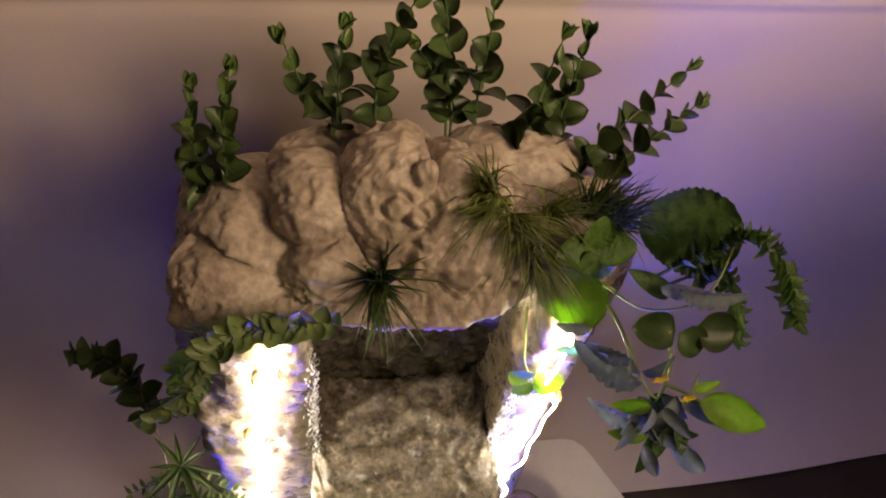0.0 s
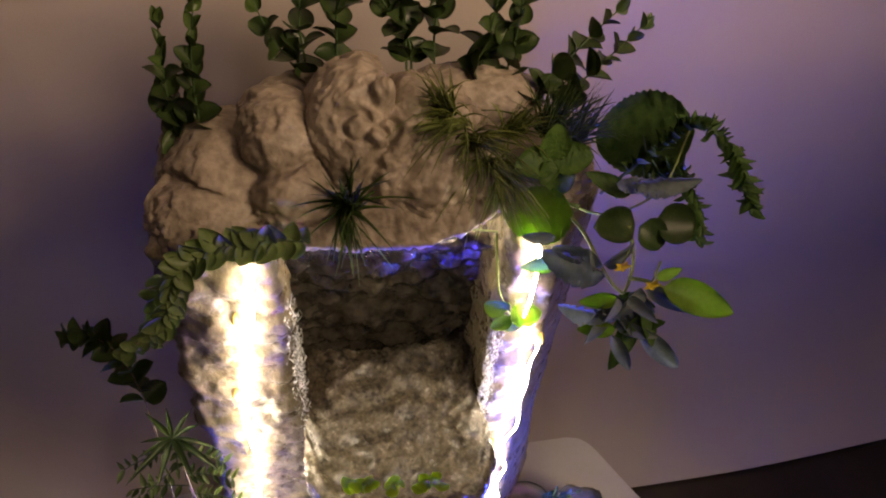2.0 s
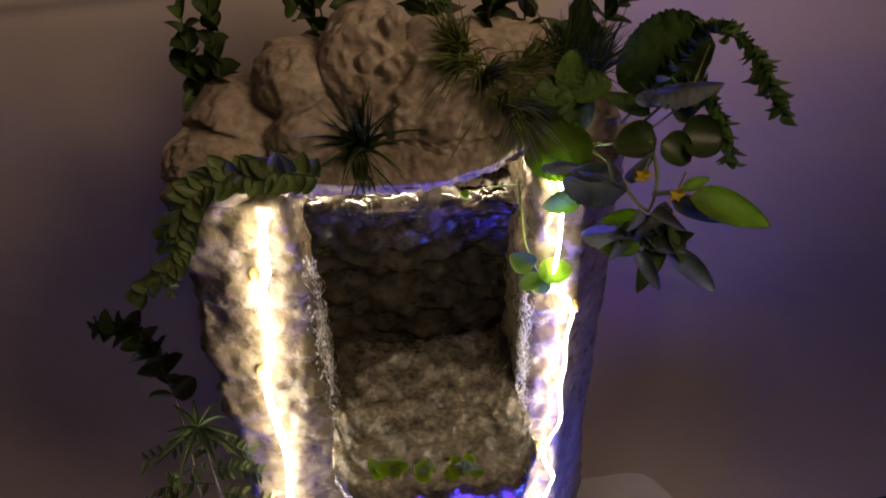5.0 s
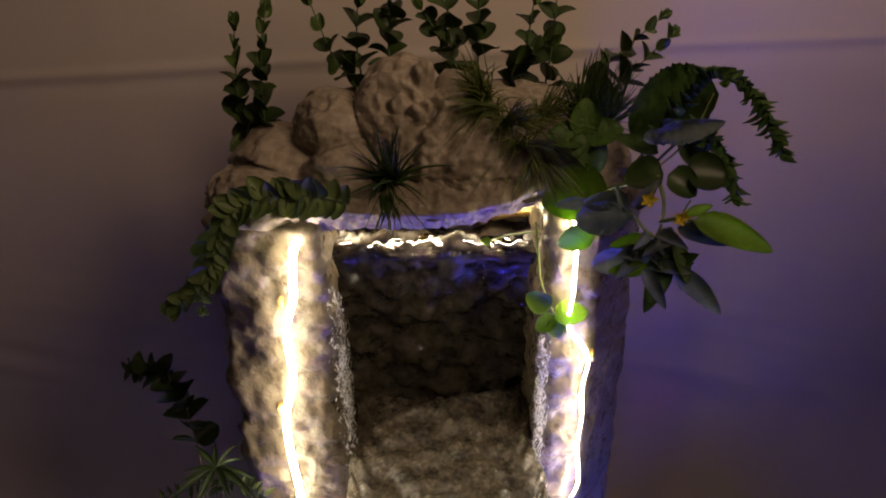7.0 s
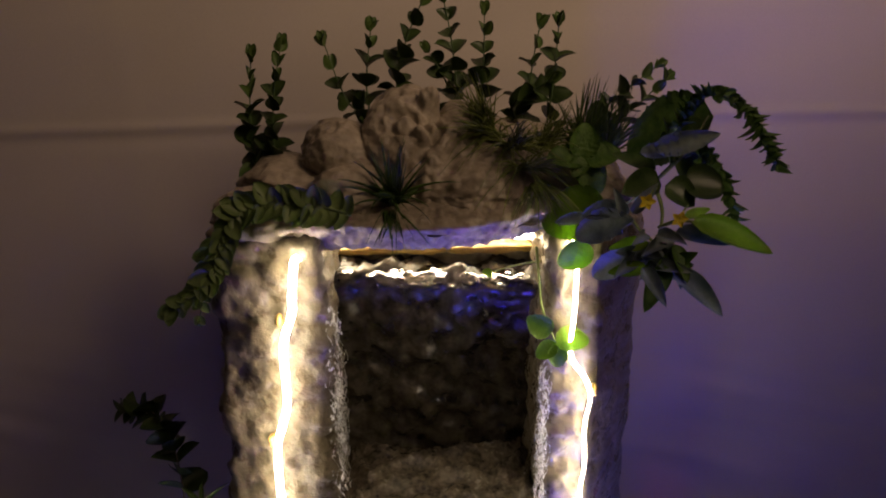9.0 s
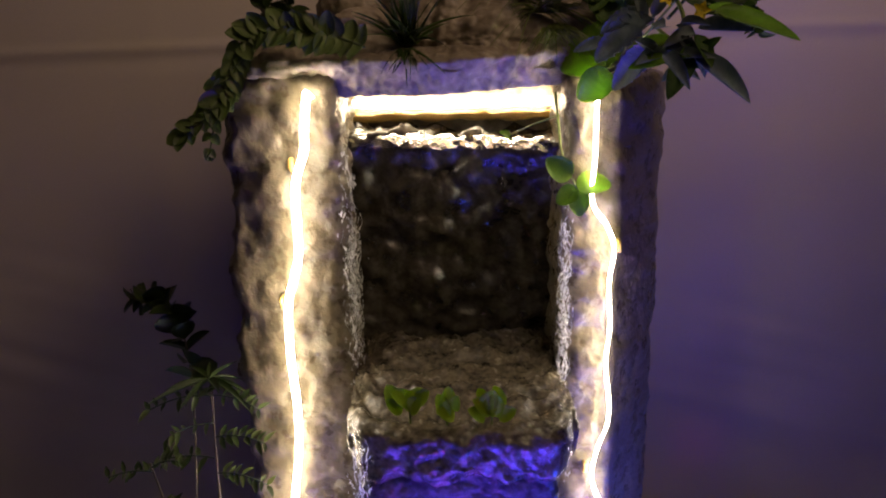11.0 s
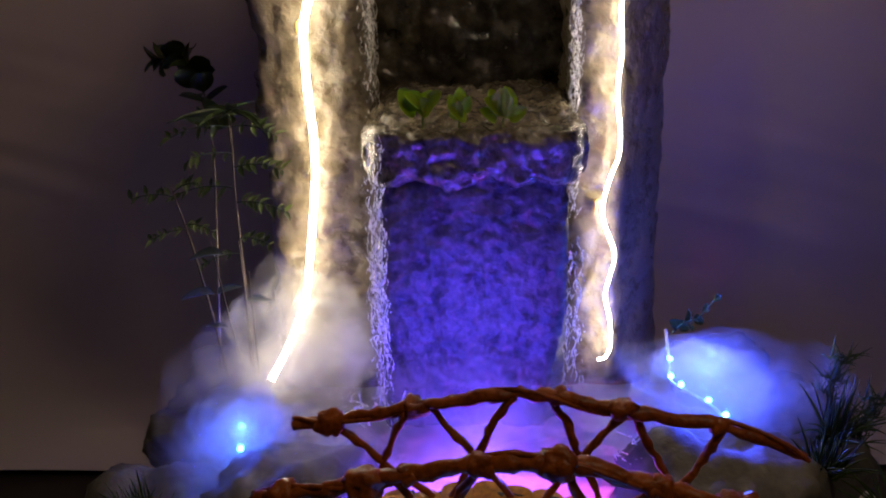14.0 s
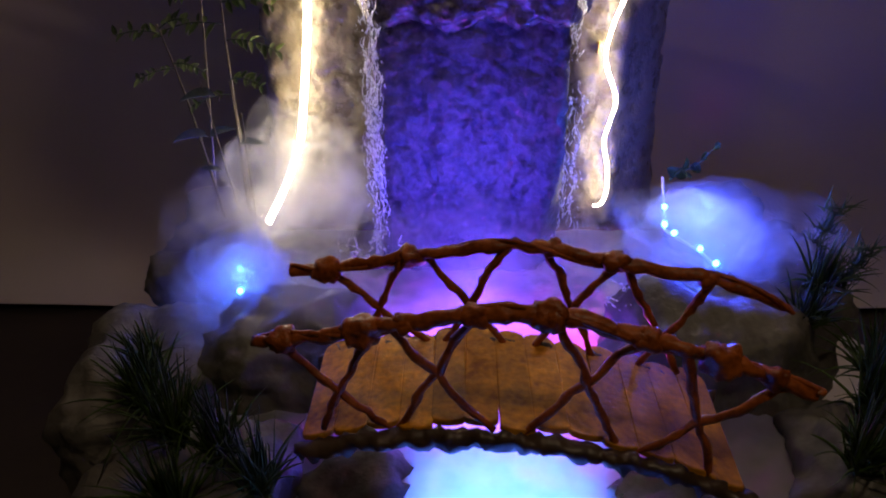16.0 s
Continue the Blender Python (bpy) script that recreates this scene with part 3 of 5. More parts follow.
for x, z in ((-0.117, 0.420), (-0.131, 0.312), (0.131, 0.352), (0.110, 0.160)):
    put("tape", rock_mesh("tape", (x - 0.002, -0.0030, z - 0.005), (x + 0.002, 0.0045, z + 0.005), TAPE, 0.002, 0.002, 0.002, 140), fall, label="yellowed tape holding the strip")
put("tape", rock_mesh("tape", (-0.092, 0.078, 0.4415), (0.092, 0.094, 0.4490), TAPE, 0.005, 0.003, 0.002, 60), fall, label="yellowed tape under the strip")

# ---- base rocks, pool, base lights ----
BASE_ROCKS = [  # lo, hi, label
    ((-0.170, -0.262, -0.122), (-0.064, -0.160, 0.052), "grey rock beside the pool, under the bridge end"),
    ((0.094, -0.262, -0.122), (0.232, -0.160, 0.050), "dark wet rock beside the pool, under the bridge end"),
    ((-0.262, -0.300, -0.122), (-0.165, -0.160, 0.030), "dim rock on the rim of the pool"),
    ((-0.215, -0.150, -0.122), (-0.172, -0.020, 0.036), "rock at the foot of a lit pillar"),
    ((-0.262, -0.130, -0.122), (-0.200, 0.050, 0.020), "dim rock behind the tall plants"),
    ((0.172, -0.066, -0.122), (0.250, -0.010, 0.050), "rock with a sprig behind the blue lights"),
    ((0.222, -0.175, -0.122), (0.290, -0.060, 0.040), "rock on the rim beside the blue lights"),
    ((0.190, -0.360, -0.122), (0.286, -0.255, 0.030), "rock overgrown with green tufts"),
    ((-0.225, -0.430, -0.122), (-0.095, -0.300, 0.028), "rock overgrown with green tufts"),
    ((-0.104, -0.352, -0.122), (-0.022, -0.292, 0.010), "small dark stone in the pool"),
    ((-0.110, -0.445, -0.122), (-0.016, -0.372, 0.004), "dark stone at the pool's front"),
    ((-0.170, -0.355, -0.122), (-0.092, -0.268, 0.022), "dim rock under the near bridge end"),
    ((0.072, -0.425, -0.122), (0.168, -0.296, 0.010), "dark stone in the pool under the bridge"),
    ((0.145, -0.430, -0.122), (0.240, -0.365, 0.025), "rock on the pool's front rim"),
]
for lo, hi, text in BASE_ROCKS:
    tagged(put("rock", rock_mesh("rock", lo, hi, STONE, 0.006, 0.035, 0.012, 26, 0.003, 110)), text, "rock", "rocks round the pool")


def pool_point(u, v):
    p = Vector((u, v, 0.0))
    wave = 0.0022 * fract(p, 55, 3)
    near = max(0.0, 1 - abs(v + 0.105) / 0.09)
    return Vector((u, v, wave + 0.006 * near * abs(fract(p, 70, 3))))


us = [-0.20 + 0.40 * i / 100 for i in range(101)]
vs = [-0.45 + 0.43 * i / 110 for i in range(111)]
water = put("water", sheet("water", pool_point, us, vs, POOL))
tagged(water, "misty pool lit blue from below", "water", kind="structure")

for lx, ly, lz in ((0.164, -0.066, 0.048), (0.158, -0.094, 0.047), (0.163, -0.106, 0.046), (0.177, -0.130, 0.046), (0.183, -0.151, 0.046), (-0.156, -0.190, 0.047), (-0.163, -0.161, 0.047)):
    bm = bmesh.new()
    bmesh.ops.create_icosphere(bm, subdivisions=2, radius=0.0021, matrix=pose(lx, ly, lz))
    me = bpy.data.meshes.new("blue_led")
    bm.to_mesh(me)
    bm.free()
    me.materials.append(LED_BLUE)
    tagged(put("blue_led", me), "small glowing blue light among the rocks", "light", "blue lights at the base")
wire = [(0.166, -0.040, 0.062), (0.164, -0.066, 0.045), (0.158, -0.094, 0.044), (0.163, -0.106, 0.043), (0.177, -0.130, 0.043), (0.183, -0.151, 0.043)]
tagged(put("light_wire", tube_mesh("light_wire", bez(wire, 8), 0.0012, TRAY)), "thin clear wire joining the blue lights", "wire")

# ---- running water ----


def strand(x, y, z0, z1, r, seed, drift=0.009):
    rnd = random.Random(seed)
    pts, n = [], max(8, int((z0 - z1) / 0.0028))
    for i in range(n + 1):
        z = z0 + (z1 - z0) * i / n
        q = Vector((x * 7, seed * 3.1, z * 75))
        pts.append(Vector((x + drift * noise.noise(q), y + 0.5 * drift * noise.noise(q + Vector((9, 9, 9))), z)))
    ph = rnd.random() * 9
    return tube(pts, lambda t: r * (0.18 + 1.9 * abs(noise.noise(Vector((seed, ph, t * (z0 - z1) * 150))))), sides=7)


def joined(name, parts, material):
    verts, faces = [], []
    for v, f in parts:
        o = len(verts)
        verts += v
        faces += [tuple(i + o for i in q) for q in f]
    return mesh(name, verts, faces, material)


rnd = random.Random(5)
streams = {
    "upper_left_stream": [(-0.078 + rnd.uniform(-0.003, 0.004), 0.020 + rnd.uniform(-0.018, 0.02), rnd.uniform(0.32, 0.43), rnd.uniform(0.25, 0.31), rnd.uniform(0.0003, 0.0009)) for _ in range(34)],
    "lower_left_stream": [(-0.066 + rnd.uniform(-0.006, 0.005), -0.096 + rnd.uniform(-0.010, 0.006), rnd.uniform(0.14, 0.245), rnd.uniform(0.01, 0.12), rnd.uniform(0.0003, 0.0008)) for _ in range(26)],
    "right_stream": [(0.089 + rnd.uniform(-0.003, 0.004), 0.000 + rnd.uniform(-0.006, 0.010), rnd.uniform(0.30, 0.40), rnd.uniform(0.15, 0.27), rnd.uniform(0.0003, 0.0009)) for _ in range(24)]
    + [(0.080 + rnd.uniform(-0.010, 0.012), -0.046 + rnd.uniform(-0.014, 0.010), rnd.uniform(0.08, 0.17), rnd.uniform(0.0, 0.05), rnd.uniform(0.0003, 0.0009)) for _ in range(30)],
}


def glints(n, xs_, ys_, zs_, seed):
    """Short bright runs of water, mostly upright."""
    rnd = random.Random(seed)
    parts = []
    for _ in range(n):
        p = Vector((rnd.uniform(*xs_), rnd.uniform(*ys_), rnd.uniform(*zs_)))
        p.x += 0.004 * noise.noise(Vector((seed, 0, p.z * 45)))
        ln, lean = rnd.uniform(0.0015, 0.0060), rnd.uniform(-0.5, 0.5)
        line = [p + Vector((lean * ln * (k / 4 - 0.5) + rnd.uniform(-1, 1) * 0.0005, rnd.uniform(-1, 1) * 0.0005, -ln * k / 4)) for k in range(5)]
        r = rnd.uniform(0.00022, 0.00065)
        parts.append(tube(line, lambda t: r * (0.25 + math.sin(math.pi * t)), sides=5))
    return parts


extra = {
    "upper_left_stream": glints(150, (-0.084, -0.072), (-0.012, 0.020), (0.24, 0.432), 41),
    "lower_left_stream": glints(120, (-0.074, -0.058), (-0.108, -0.090), (0.045, 0.240), 42),
    "right_stream": glints(110, (0.084, 0.095), (-0.014, 0.004), (0.13, 0.40), 43) + glints(140, (0.066, 0.096), (-0.064, -0.030), (0.02, 0.15), 44),
}
seed = 1
for nm, rows in streams.items():
    parts = []
    for x, y, z0, z1, r in rows:
        seed += 1
        parts.append(strand(x, y, z0, z1, r, seed, 0.0065))
    parts += extra[nm]
    tagged(put(nm, joined(nm, parts, FOAM)), "clear strands of falling water catching the light", "water", kind="stuff")


# small splashes where the strands meet the rocks
rnd = random.Random(17)
parts = []
for cx, cy, cz, n in ((-0.080, -0.150, 0.050, 14), (-0.062, -0.090, 0.030, 10), (0.112, -0.190, 0.050, 9), (0.070, -0.060, 0.020, 8)):
    for _ in range(n):
        p = Vector((cx + rnd.uniform(-0.014, 0.014), cy + rnd.uniform(-0.012, 0.012), cz + rnd.uniform(-0.008, 0.010)))
        line = [p + Vector([rnd.uniform(-0.0045, 0.0045) for _ in range(3)]) for _ in range(4)]
        parts.append(tube(bez(line, 5), rnd.uniform(0.00025, 0.0006), sides=5))
tagged(put("splash", joined("splash", parts, FOAM)), "thin bright splashes of water over the rocks", "water", kind="stuff")


def lip_water(u, v):
    """Thin water running over the top edge of the cave."""
    p = Vector((u, 0.082 - 0.034 * v, 0.436 - 0.008 * (u + 0.09) / 0.18))
    p.z += 0.0022 * fract(p, 110, 3) - 0.030 * max(0.0, v - 0.55) ** 1.5
    return p


tagged(put("overflow", sheet("overflow", lip_water, [-0.084 + 0.168 * i / 90 for i in range(91)], [i / 26 for i in range(27)], WATER)), "thin clear water spilling over the cave's edge", "water", kind="stuff")

# ---- the bridge ----
bridge = thing("footbridge", (0.030, -0.320, 0.03), "small arched footbridge of varnished twigs with plank deck over the pool", "bridge")
TURN = pose(0.031, 0, 0, 0, 0, -7.3)


def on_bridge(s, back, z):
    """s along the bridge, back: 1 far side, 0 near side."""
    q = TURN @ Vector((s, 0, 0))
    y = -0.3545 + 0.068 * back
    return Vector((q.x, y + q.y, z))


def arch(s, top, drop):
    return top - drop * ((s + 0.008) / 0.13) ** 2


rnd = random.Random(11)


def wobbly(a, b, n=8, amount=0.0016):
    pts = []
    for i in range(n + 1):
        p = a.lerp(b, i / n)
        p += Vector((noise.noise(p * 60), noise.noise(p * 60 + Vector((4, 4, 4))), noise.noise(p * 60 + Vector((8, 8, 8))))) * amount
        pts.append(p)
    return pts


# along, height of the two handrails, near side first
RAILS = [[(-0.1366, 0.115), (-0.108, 0.1200), (-0.0805, 0.1276), (-0.064, 0.1335), (-0.028, 0.1410), (0.007, 0.1455), (0.050, 0.1359), (0.083, 0.1283), (0.1267, 0.1122)],
         [(-0.130, 0.113), (-0.1083, 0.1174), (-0.066, 0.128), (-0.023, 0.1367), (0.0095, 0.1399), (0.048, 0.1336), (0.096, 0.1271), (0.139, 0.1134)]]
# top and foot of each brace
BRACES = [[((-0.125, 0.116), (-0.067, 0.067)), ((-0.078, 0.128), (-0.104, 0.064)), ((-0.067, 0.131), (-0.018, 0.073)), ((-0.028, 0.140), (-0.067, 0.066)),
           ((0.010, 0.144), (0.044, 0.067)), ((0.050, 0.135), (-0.004, 0.073)), ((0.067, 0.131), (0.090, 0.056)), ((0.1155, 0.116), (0.048, 0.066))],
          [((-0.108, 0.117), (-0.050, 0.069)), ((-0.066, 0.128), (-0.094, 0.062)), ((-0.054, 0.130), (-0.005, 0.073)), ((-0.010, 0.138), (-0.045, 0.070)),
           ((0.012, 0.139), (0.042, 0.072)), ((0.049, 0.133), (0.005, 0.074)), ((0.053, 0.132), (0.0875, 0.066)), ((0.099, 0.126), (0.066, 0.068))]]
KNOTS = [[(-0.122, 1.1), (-0.080, 1.4), (-0.062, 0.8), (-0.028, 1.1), (0.009, 1.3), (0.052, 1.0), (0.083, 1.4), (0.105, 1.0)],
         [(-0.108, 1.3), (-0.061, 1.1), (-0.012, 0.6), (0.012, 0.8), (0.047, 1.1), (0.095, 0.8)]]

for back in (0, 1):
    line = bez([on_bridge(a, back, z) for a, z in RAILS[back]], 9)
    rail = [p + Vector((0, 0.0012 * noise.noise(Vector((p.x * 60, back * 5, 1))), 0.0022 * noise.noise(Vector((p.x * 70, back * 7, 3))))) for p in line]
    railing = put("handrail", tube_mesh("handrail", rail, lambda t: (0.0040 - 0.0006 * back) * (0.72 + 0.28 * math.sin(math.pi * t)), TWIG, sides=12, lump=0.75, freq=150), bridge)
    twist, fine_line = [], bez(rail[::6] + [rail[-1]], 14)
    for i, p in enumerate(fine_line):
        a = i / len(fine_line) * 15 + back
        twist.append(p + Vector((0, math.cos(a) * 0.0036, math.sin(a) * 0.0036)))
    put("wound_twig", tube_mesh("wound_twig", twist, 0.0014, TWIG, sides=6, lump=0.3), railing)
    for (s0, z0), (s1, z1) in BRACES[back]:
        a, b = on_bridge(s0, back, z0), on_bridge(s1, back - 0.02, z1)
        put("brace", tube_mesh("brace", wobbly(a, b, 16, 0.0024), lambda t: 0.0023 - 0.0004 * t, TWIG, sides=8, lump=0.9, freq=240), bridge)
    for at, size in KNOTS[back]:
        p = min(rail, key=lambda q: abs(q.x - on_bridge(at, back, 0).x))
        h = Vector((0.0062, 0.0050, 0.0054)) * size
        put("knot", rock_mesh("knot", p - h, p + h, TWIG, 0.0022, 0.006, 0.0030, 160), railing, label="lump of glue and wound twig at a joint")
    beam = [on_bridge(-0.118 + 0.228 * i / 80, back - 0.09 * (1 - back), arch(-0.118 + 0.228 * i / 80, 0.0718, 0.030)) for i in range(81)]
    put("beam", tube_mesh("beam", beam, 0.0050, BEAM, sides=8, lump=1.1, freq=190), bridge)

NPLANK = 13
for i in range(NPLANK):
    s0 = -0.116 + 0.221 * i / NPLANK
    w = 0.221 / NPLANK * 1.0
    sc = s0 + w / 2
    slope = -2 * 0.030 * (sc + 0.008) / 0.13 ** 2
    over0, over1 = rnd.uniform(-0.004, 0.003), rnd.uniform(-0.003, 0.005)
    ring, half, rad = [], 0.040, w * 0.515
    for end, over in ((1, over1), (-1, over0)):
        for k in range(7):
            a = math.pi * k / 6
            ring.append((rad * math.cos(a) * end, (half - rad * 0.6 + over) * end + rad * (0.7 if end > 0 else 0.35) * math.sin(a) * end))
    n, tilt = len(ring), rnd.uniform(-0.02, 0.02)
    verts = []
    for z, inset in ((-0.0018, 1.0), (0.0012, 1.0), (0.0018, 0.93)):
        for x, y in ring:
            x, y = x * inset, y * (1 - (1 - inset) * 0.15)
            q = on_bridge(sc + x, 0.5, 0)
            verts.append(Vector((q.x + tilt * y, q.y + y, arch(sc, 0.0765, 0.030) + slope * x + z + 0.0006 * noise.noise(Vector((q.x, y, i)) * 90))))
    faces = [tuple(range(n))[::-1], tuple(range(2 * n, 3 * n))]
    faces += [(r * n + k, r * n + (k + 1) % n, (r + 1) * n + (k + 1) % n, (r + 1) * n + k) for r in (0, 1) for k in range(n)]
    me = mesh("plank", verts, faces, PLANK, smooth=False)
    put("plank", me, bridge)

# ---- plants ----


def leaf_mesh(name, material, length=1.0, width=0.6, cup=0.15, bend=0.25, teeth=0, tip=1.6, n=9, fold=0.12, blunt=0.0, vein=0.0):
    """A leaf from the origin along +y, its face up +z."""
    verts, faces = [], []
    rows = [-1.0, -0.55, 0.0, 0.55, 1.0]
    for i in range(n + 1):
        t = i / n
        w = width * 0.5 * (math.sin(math.pi * t ** 0.72) ** 0.8) * (1 - 0.15 * t ** tip) + 0.004 * (1 - t)
        w = w * (1 - blunt) + blunt * width * 0.5 * math.sqrt(max(0.0, 1 - (2 * (t ** 0.9) - 1) ** 2))
        if teeth:
            w *= 1 + 0.028 * (1 if i % 2 else -1) * (0 < i < n)
        for r in rows:
            z = cup * length * (abs(r) ** 1.5) * w / (width * 0.5) * 0.5 + fold * abs(r) * w - bend * length * t * t
            z += vein * length * abs(r) * math.cos(2 * math.pi * (7.0 * t - 1.4 * abs(r))) * (1 - t)
            verts.append(Vector((r * w, t * length * (1 - 0.12 * bend * t), z)))
    for i in range(n):
        for k in range(4):
            a = i * 5 + k
            faces.append((a, a + 1, a + 6, a + 5))
    # a thin back, so that the blade has a thickness
    m = len(verts)
    back = [v - Vector((0, 0, 0.012 * length)) for v in verts]
    verts += back
    faces += [tuple(m + q for q in f[::-1]) for f in faces[:]]
    edge = [i * 5 for i in range(n + 1)] + [n * 5 + k for k in range(1, 5)] + [i * 5 + 4 for i in range(n - 1, -1, -1)] + [k for k in range(3, 0, -1)]
    for a, b in zip(edge, edge[1:] + edge[:1]):
        faces.append((b, a, m + a, m + b))
    return mesh(name, verts, faces, material)


EUCA_LEAVES = [leaf_mesh("leaf", EUCA, 1, 0.94, 0.30, b, n=8, blunt=0.75) for b in (0.05, 0.2, 0.35)]
TIP_LEAVES = [leaf_mesh("leaf", EUCA_TIP, 1, 0.60, 0.32, b, n=8, blunt=0.4) for b in (-0.1, 0.1)]
MINT_LEAVES = [leaf_mesh("leaf", MINT, 1, 0.82, 0.05, b, teeth=1, n=30, fold=0.2, blunt=0.6, vein=0.030) for b in (0.1, 0.3)]
LIME_LEAVES = [leaf_mesh("leaf", LIME, 1, 0.80, 0.10, b, teeth=1, n=28, blunt=0.6, vein=0.026) for b in (0.1, 0.3)]
GREY_LEAVES = [leaf_mesh("leaf", BLUELIT_LEAF, 1, 0.34, 0.20, b, n=10, fold=0.4, blunt=0.3) for b in (0.0, 0.25)]
GREY_BROAD = [leaf_mesh("leaf", BLUELIT_LEAF, 1, 0.38, 0.12, b, n=24, fold=0.30, blunt=0.35, vein=0.05, teeth=1) for b in (0.05, 0.2)]
LONG_LIME = [leaf_mesh("leaf", LIME, 1, 0.44, 0.10, b, n=16, blunt=0.25, vein=0.012) for b in (0.05, 0.15)]
LONG_LEAVES = [leaf_mesh("leaf", MINT, 1, 0.42, 0.10, b, n=12, blunt=0.25) for b in (0.05, 0.2)]
VINE_LEAVES = [leaf_mesh("leaf", VINE_LEAF, 1, 0.80, 0.34, b, n=8, blunt=0.5) for b in (0.05, 0.25)]
SPIKE_LEAVES = [leaf_mesh("leaf", MINT, 1, 0.62, 0.3, b, n=6) for b in (0.0, 0.2)]
NARROW_LEAVES = [leaf_mesh("leaf", EUCA, 1, 0.13, 0.1, b, n=7) for b in (0.1, 0.3)]
SEED_LEAVES = [leaf_mesh("leaf", SEEDLING, 1, 0.72, 0.16, b, n=10, blunt=0.7, vein=0.012) for b in (0.0, 0.2)]
PETALS = [leaf_mesh("petal", PETAL, 1, 0.7, 0.2, 0.1, n=5)]


def aim(place, along, face, size, wide=1.0):
    """The pose of a leaf at place that grows along a direction, its face towards another."""
    y = Vector(along).normalized()
    x = y.cross(Vector(face))
    if x.length < 1e-5:
        x = y.cross(Vector((0.3, 0.5, 0.8)))
    x.normalize()
    z = x.cross(y)
    m = Matrix((x, y, z)).transposed().to_4x4()
    return Matrix.Translation(place) @ m @ Matrix.Diagonal((size * wide, size, size, 1))


def sprig(name, path, label, category="plant", pairs=7, size=0.017, stem_r=0.0011, start=0.18, leaves=None, tips=None,
          spread=55, seed=1, group="", whorl=90, stem_mat=None, shrink=0.5, tip_from=0.72, tip_leaves=True, flat=False):
    """A stem with opposite leaves, large below and small and pale at the tip."""
    rnd = random.Random(seed)
    pts = bez(path, 12)
    ob = thing(name, pts[0], label, category, group)
    put("stem", tube_mesh("stem", pts, lambda t: stem_r * (1 - 0.55 * t), stem_mat or STEM, sides=6), ob)
    leaves, tips = leaves or EUCA_LEAVES, tips or TIP_LEAVES
    turn = rnd.uniform(0, 90)
    n = len(pts) - 1
    for i in range(pairs):
        t = start + (0.97 - start) * i / max(1, pairs - 1)
        k = min(n - 1, int(t * n))
        p, d = pts[k].lerp(pts[k + 1], t * n - k), (pts[k + 1] - pts[k]).normalized()
        side = d.cross(Vector((0.21, 0.93, 0.3))).normalized()
        side.rotate(Matrix.Rotation(radians(turn), 3, d))
        turn += whorl + rnd.uniform(-18, 18)
        sz = size * (1 - shrink * max(0, (t - 0.35) / 0.65)) * rnd.uniform(0.85, 1.12)
        for sgn in (1, -1):
            out = side * sgn
            a = radians(spread * (1 - 0.45 * t) + rnd.uniform(-10, 10))
            along = out * math.sin(a) + d * math.cos(a)
            face = d * math.sin(a) - out * math.cos(a)
            face.rotate(Matrix.Rotation(radians(rnd.uniform(-50, 50)), 3, along))
            face = face + Vector((0, -0.55, 0))
            if flat:
                over = d.cross(Vector((0, -1, 0.35))).normalized() * sgn
                along = over * math.sin(a) + d * math.cos(a) + Vector((rnd.uniform(-0.25, 0.25), rnd.uniform(-0.45, -0.05), rnd.uniform(-0.2, 0.2)))
                face = Vector((rnd.uniform(-0.4, 0.4), -1.0, rnd.uniform(0.2, 0.9)))
            kind = tips if t > tip_from else leaves
            put("leaf", rnd.choice(kind), ob, aim(p, along, face, sz * rnd.uniform(0.92, 1.06)))
    if tip_leaves:
        d = (pts[-1] - pts[-3]).normalized()
        for q in range(2):
            put("leaf", rnd.choice(tips), ob, aim(pts[-1], d + Vector((0.25 * (1 - 2 * q), 0.1, 0)), Vector((0.2, -1, 0.3)), size * 0.5))
    return ob


EU = "dark green eucalyptus-like sprig with rounded leaves on the rock top"
CROWN_SPRIGS = [
    [(-0.134, 0.104, 0.500), (-0.147, 0.108, 0.525), (-0.148, 0.112, 0.560), (-0.144, 0.116, 0.604)],
    [(-0.130, 0.104, 0.498), (-0.130, 0.108, 0.530), (-0.128, 0.114, 0.570), (-0.120, 0.122, 0.612)],
    [(-0.052, 0.138, 0.545), (-0.068, 0.142, 0.560), (-0.078, 0.146, 0.582), (-0.088, 0.152, 0.611)],
    [(-0.050, 0.140, 0.548), (-0.052, 0.143, 0.575), (-0.050, 0.147, 0.600), (-0.047, 0.151, 0.622)],
    [(-0.026, 0.138, 0.565), (-0.024, 0.143, 0.590), (-0.013, 0.149, 0.622), (0.006, 0.153, 0.662)],
    [(0.027, 0.148, 0.555), (0.025, 0.152, 0.590), (0.020, 0.157, 0.625), (0.012, 0.161, 0.660)],
    [(0.049, 0.148, 0.555), (0.050, 0.152, 0.580), (0.051, 0.156, 0.605), (0.051, 0.160, 0.634)],
    [(0.082, 0.128, 0.550), (0.088, 0.132, 0.575), (0.092, 0.136, 0.600), (0.097, 0.141, 0.624)],
    [(0.104, 0.126, 0.540), (0.108, 0.130, 0.570), (0.111, 0.136, 0.600), (0.113, 0.141, 0.626)],
    [(0.126, 0.108, 0.535), (0.150, 0.120, 0.556), (0.175, 0.135, 0.572), (0.204, 0.151, 0.588)],
    [(0.135, 0.098, 0.525), (0.160, 0.105, 0.548), (0.182, 0.113, 0.565), (0.203, 0.121, 0.582)],
    [(0.030, 0.148, 0.555), (0.018, 0.150, 0.575), (0.010, 0.152, 0.590), (0.002, 0.154, 0.602)],
    [(0.070, 0.130, 0.548), (0.078, 0.120, 0.562), (0.090, 0.112, 0.575), (0.102, 0.105, 0.585)],
]
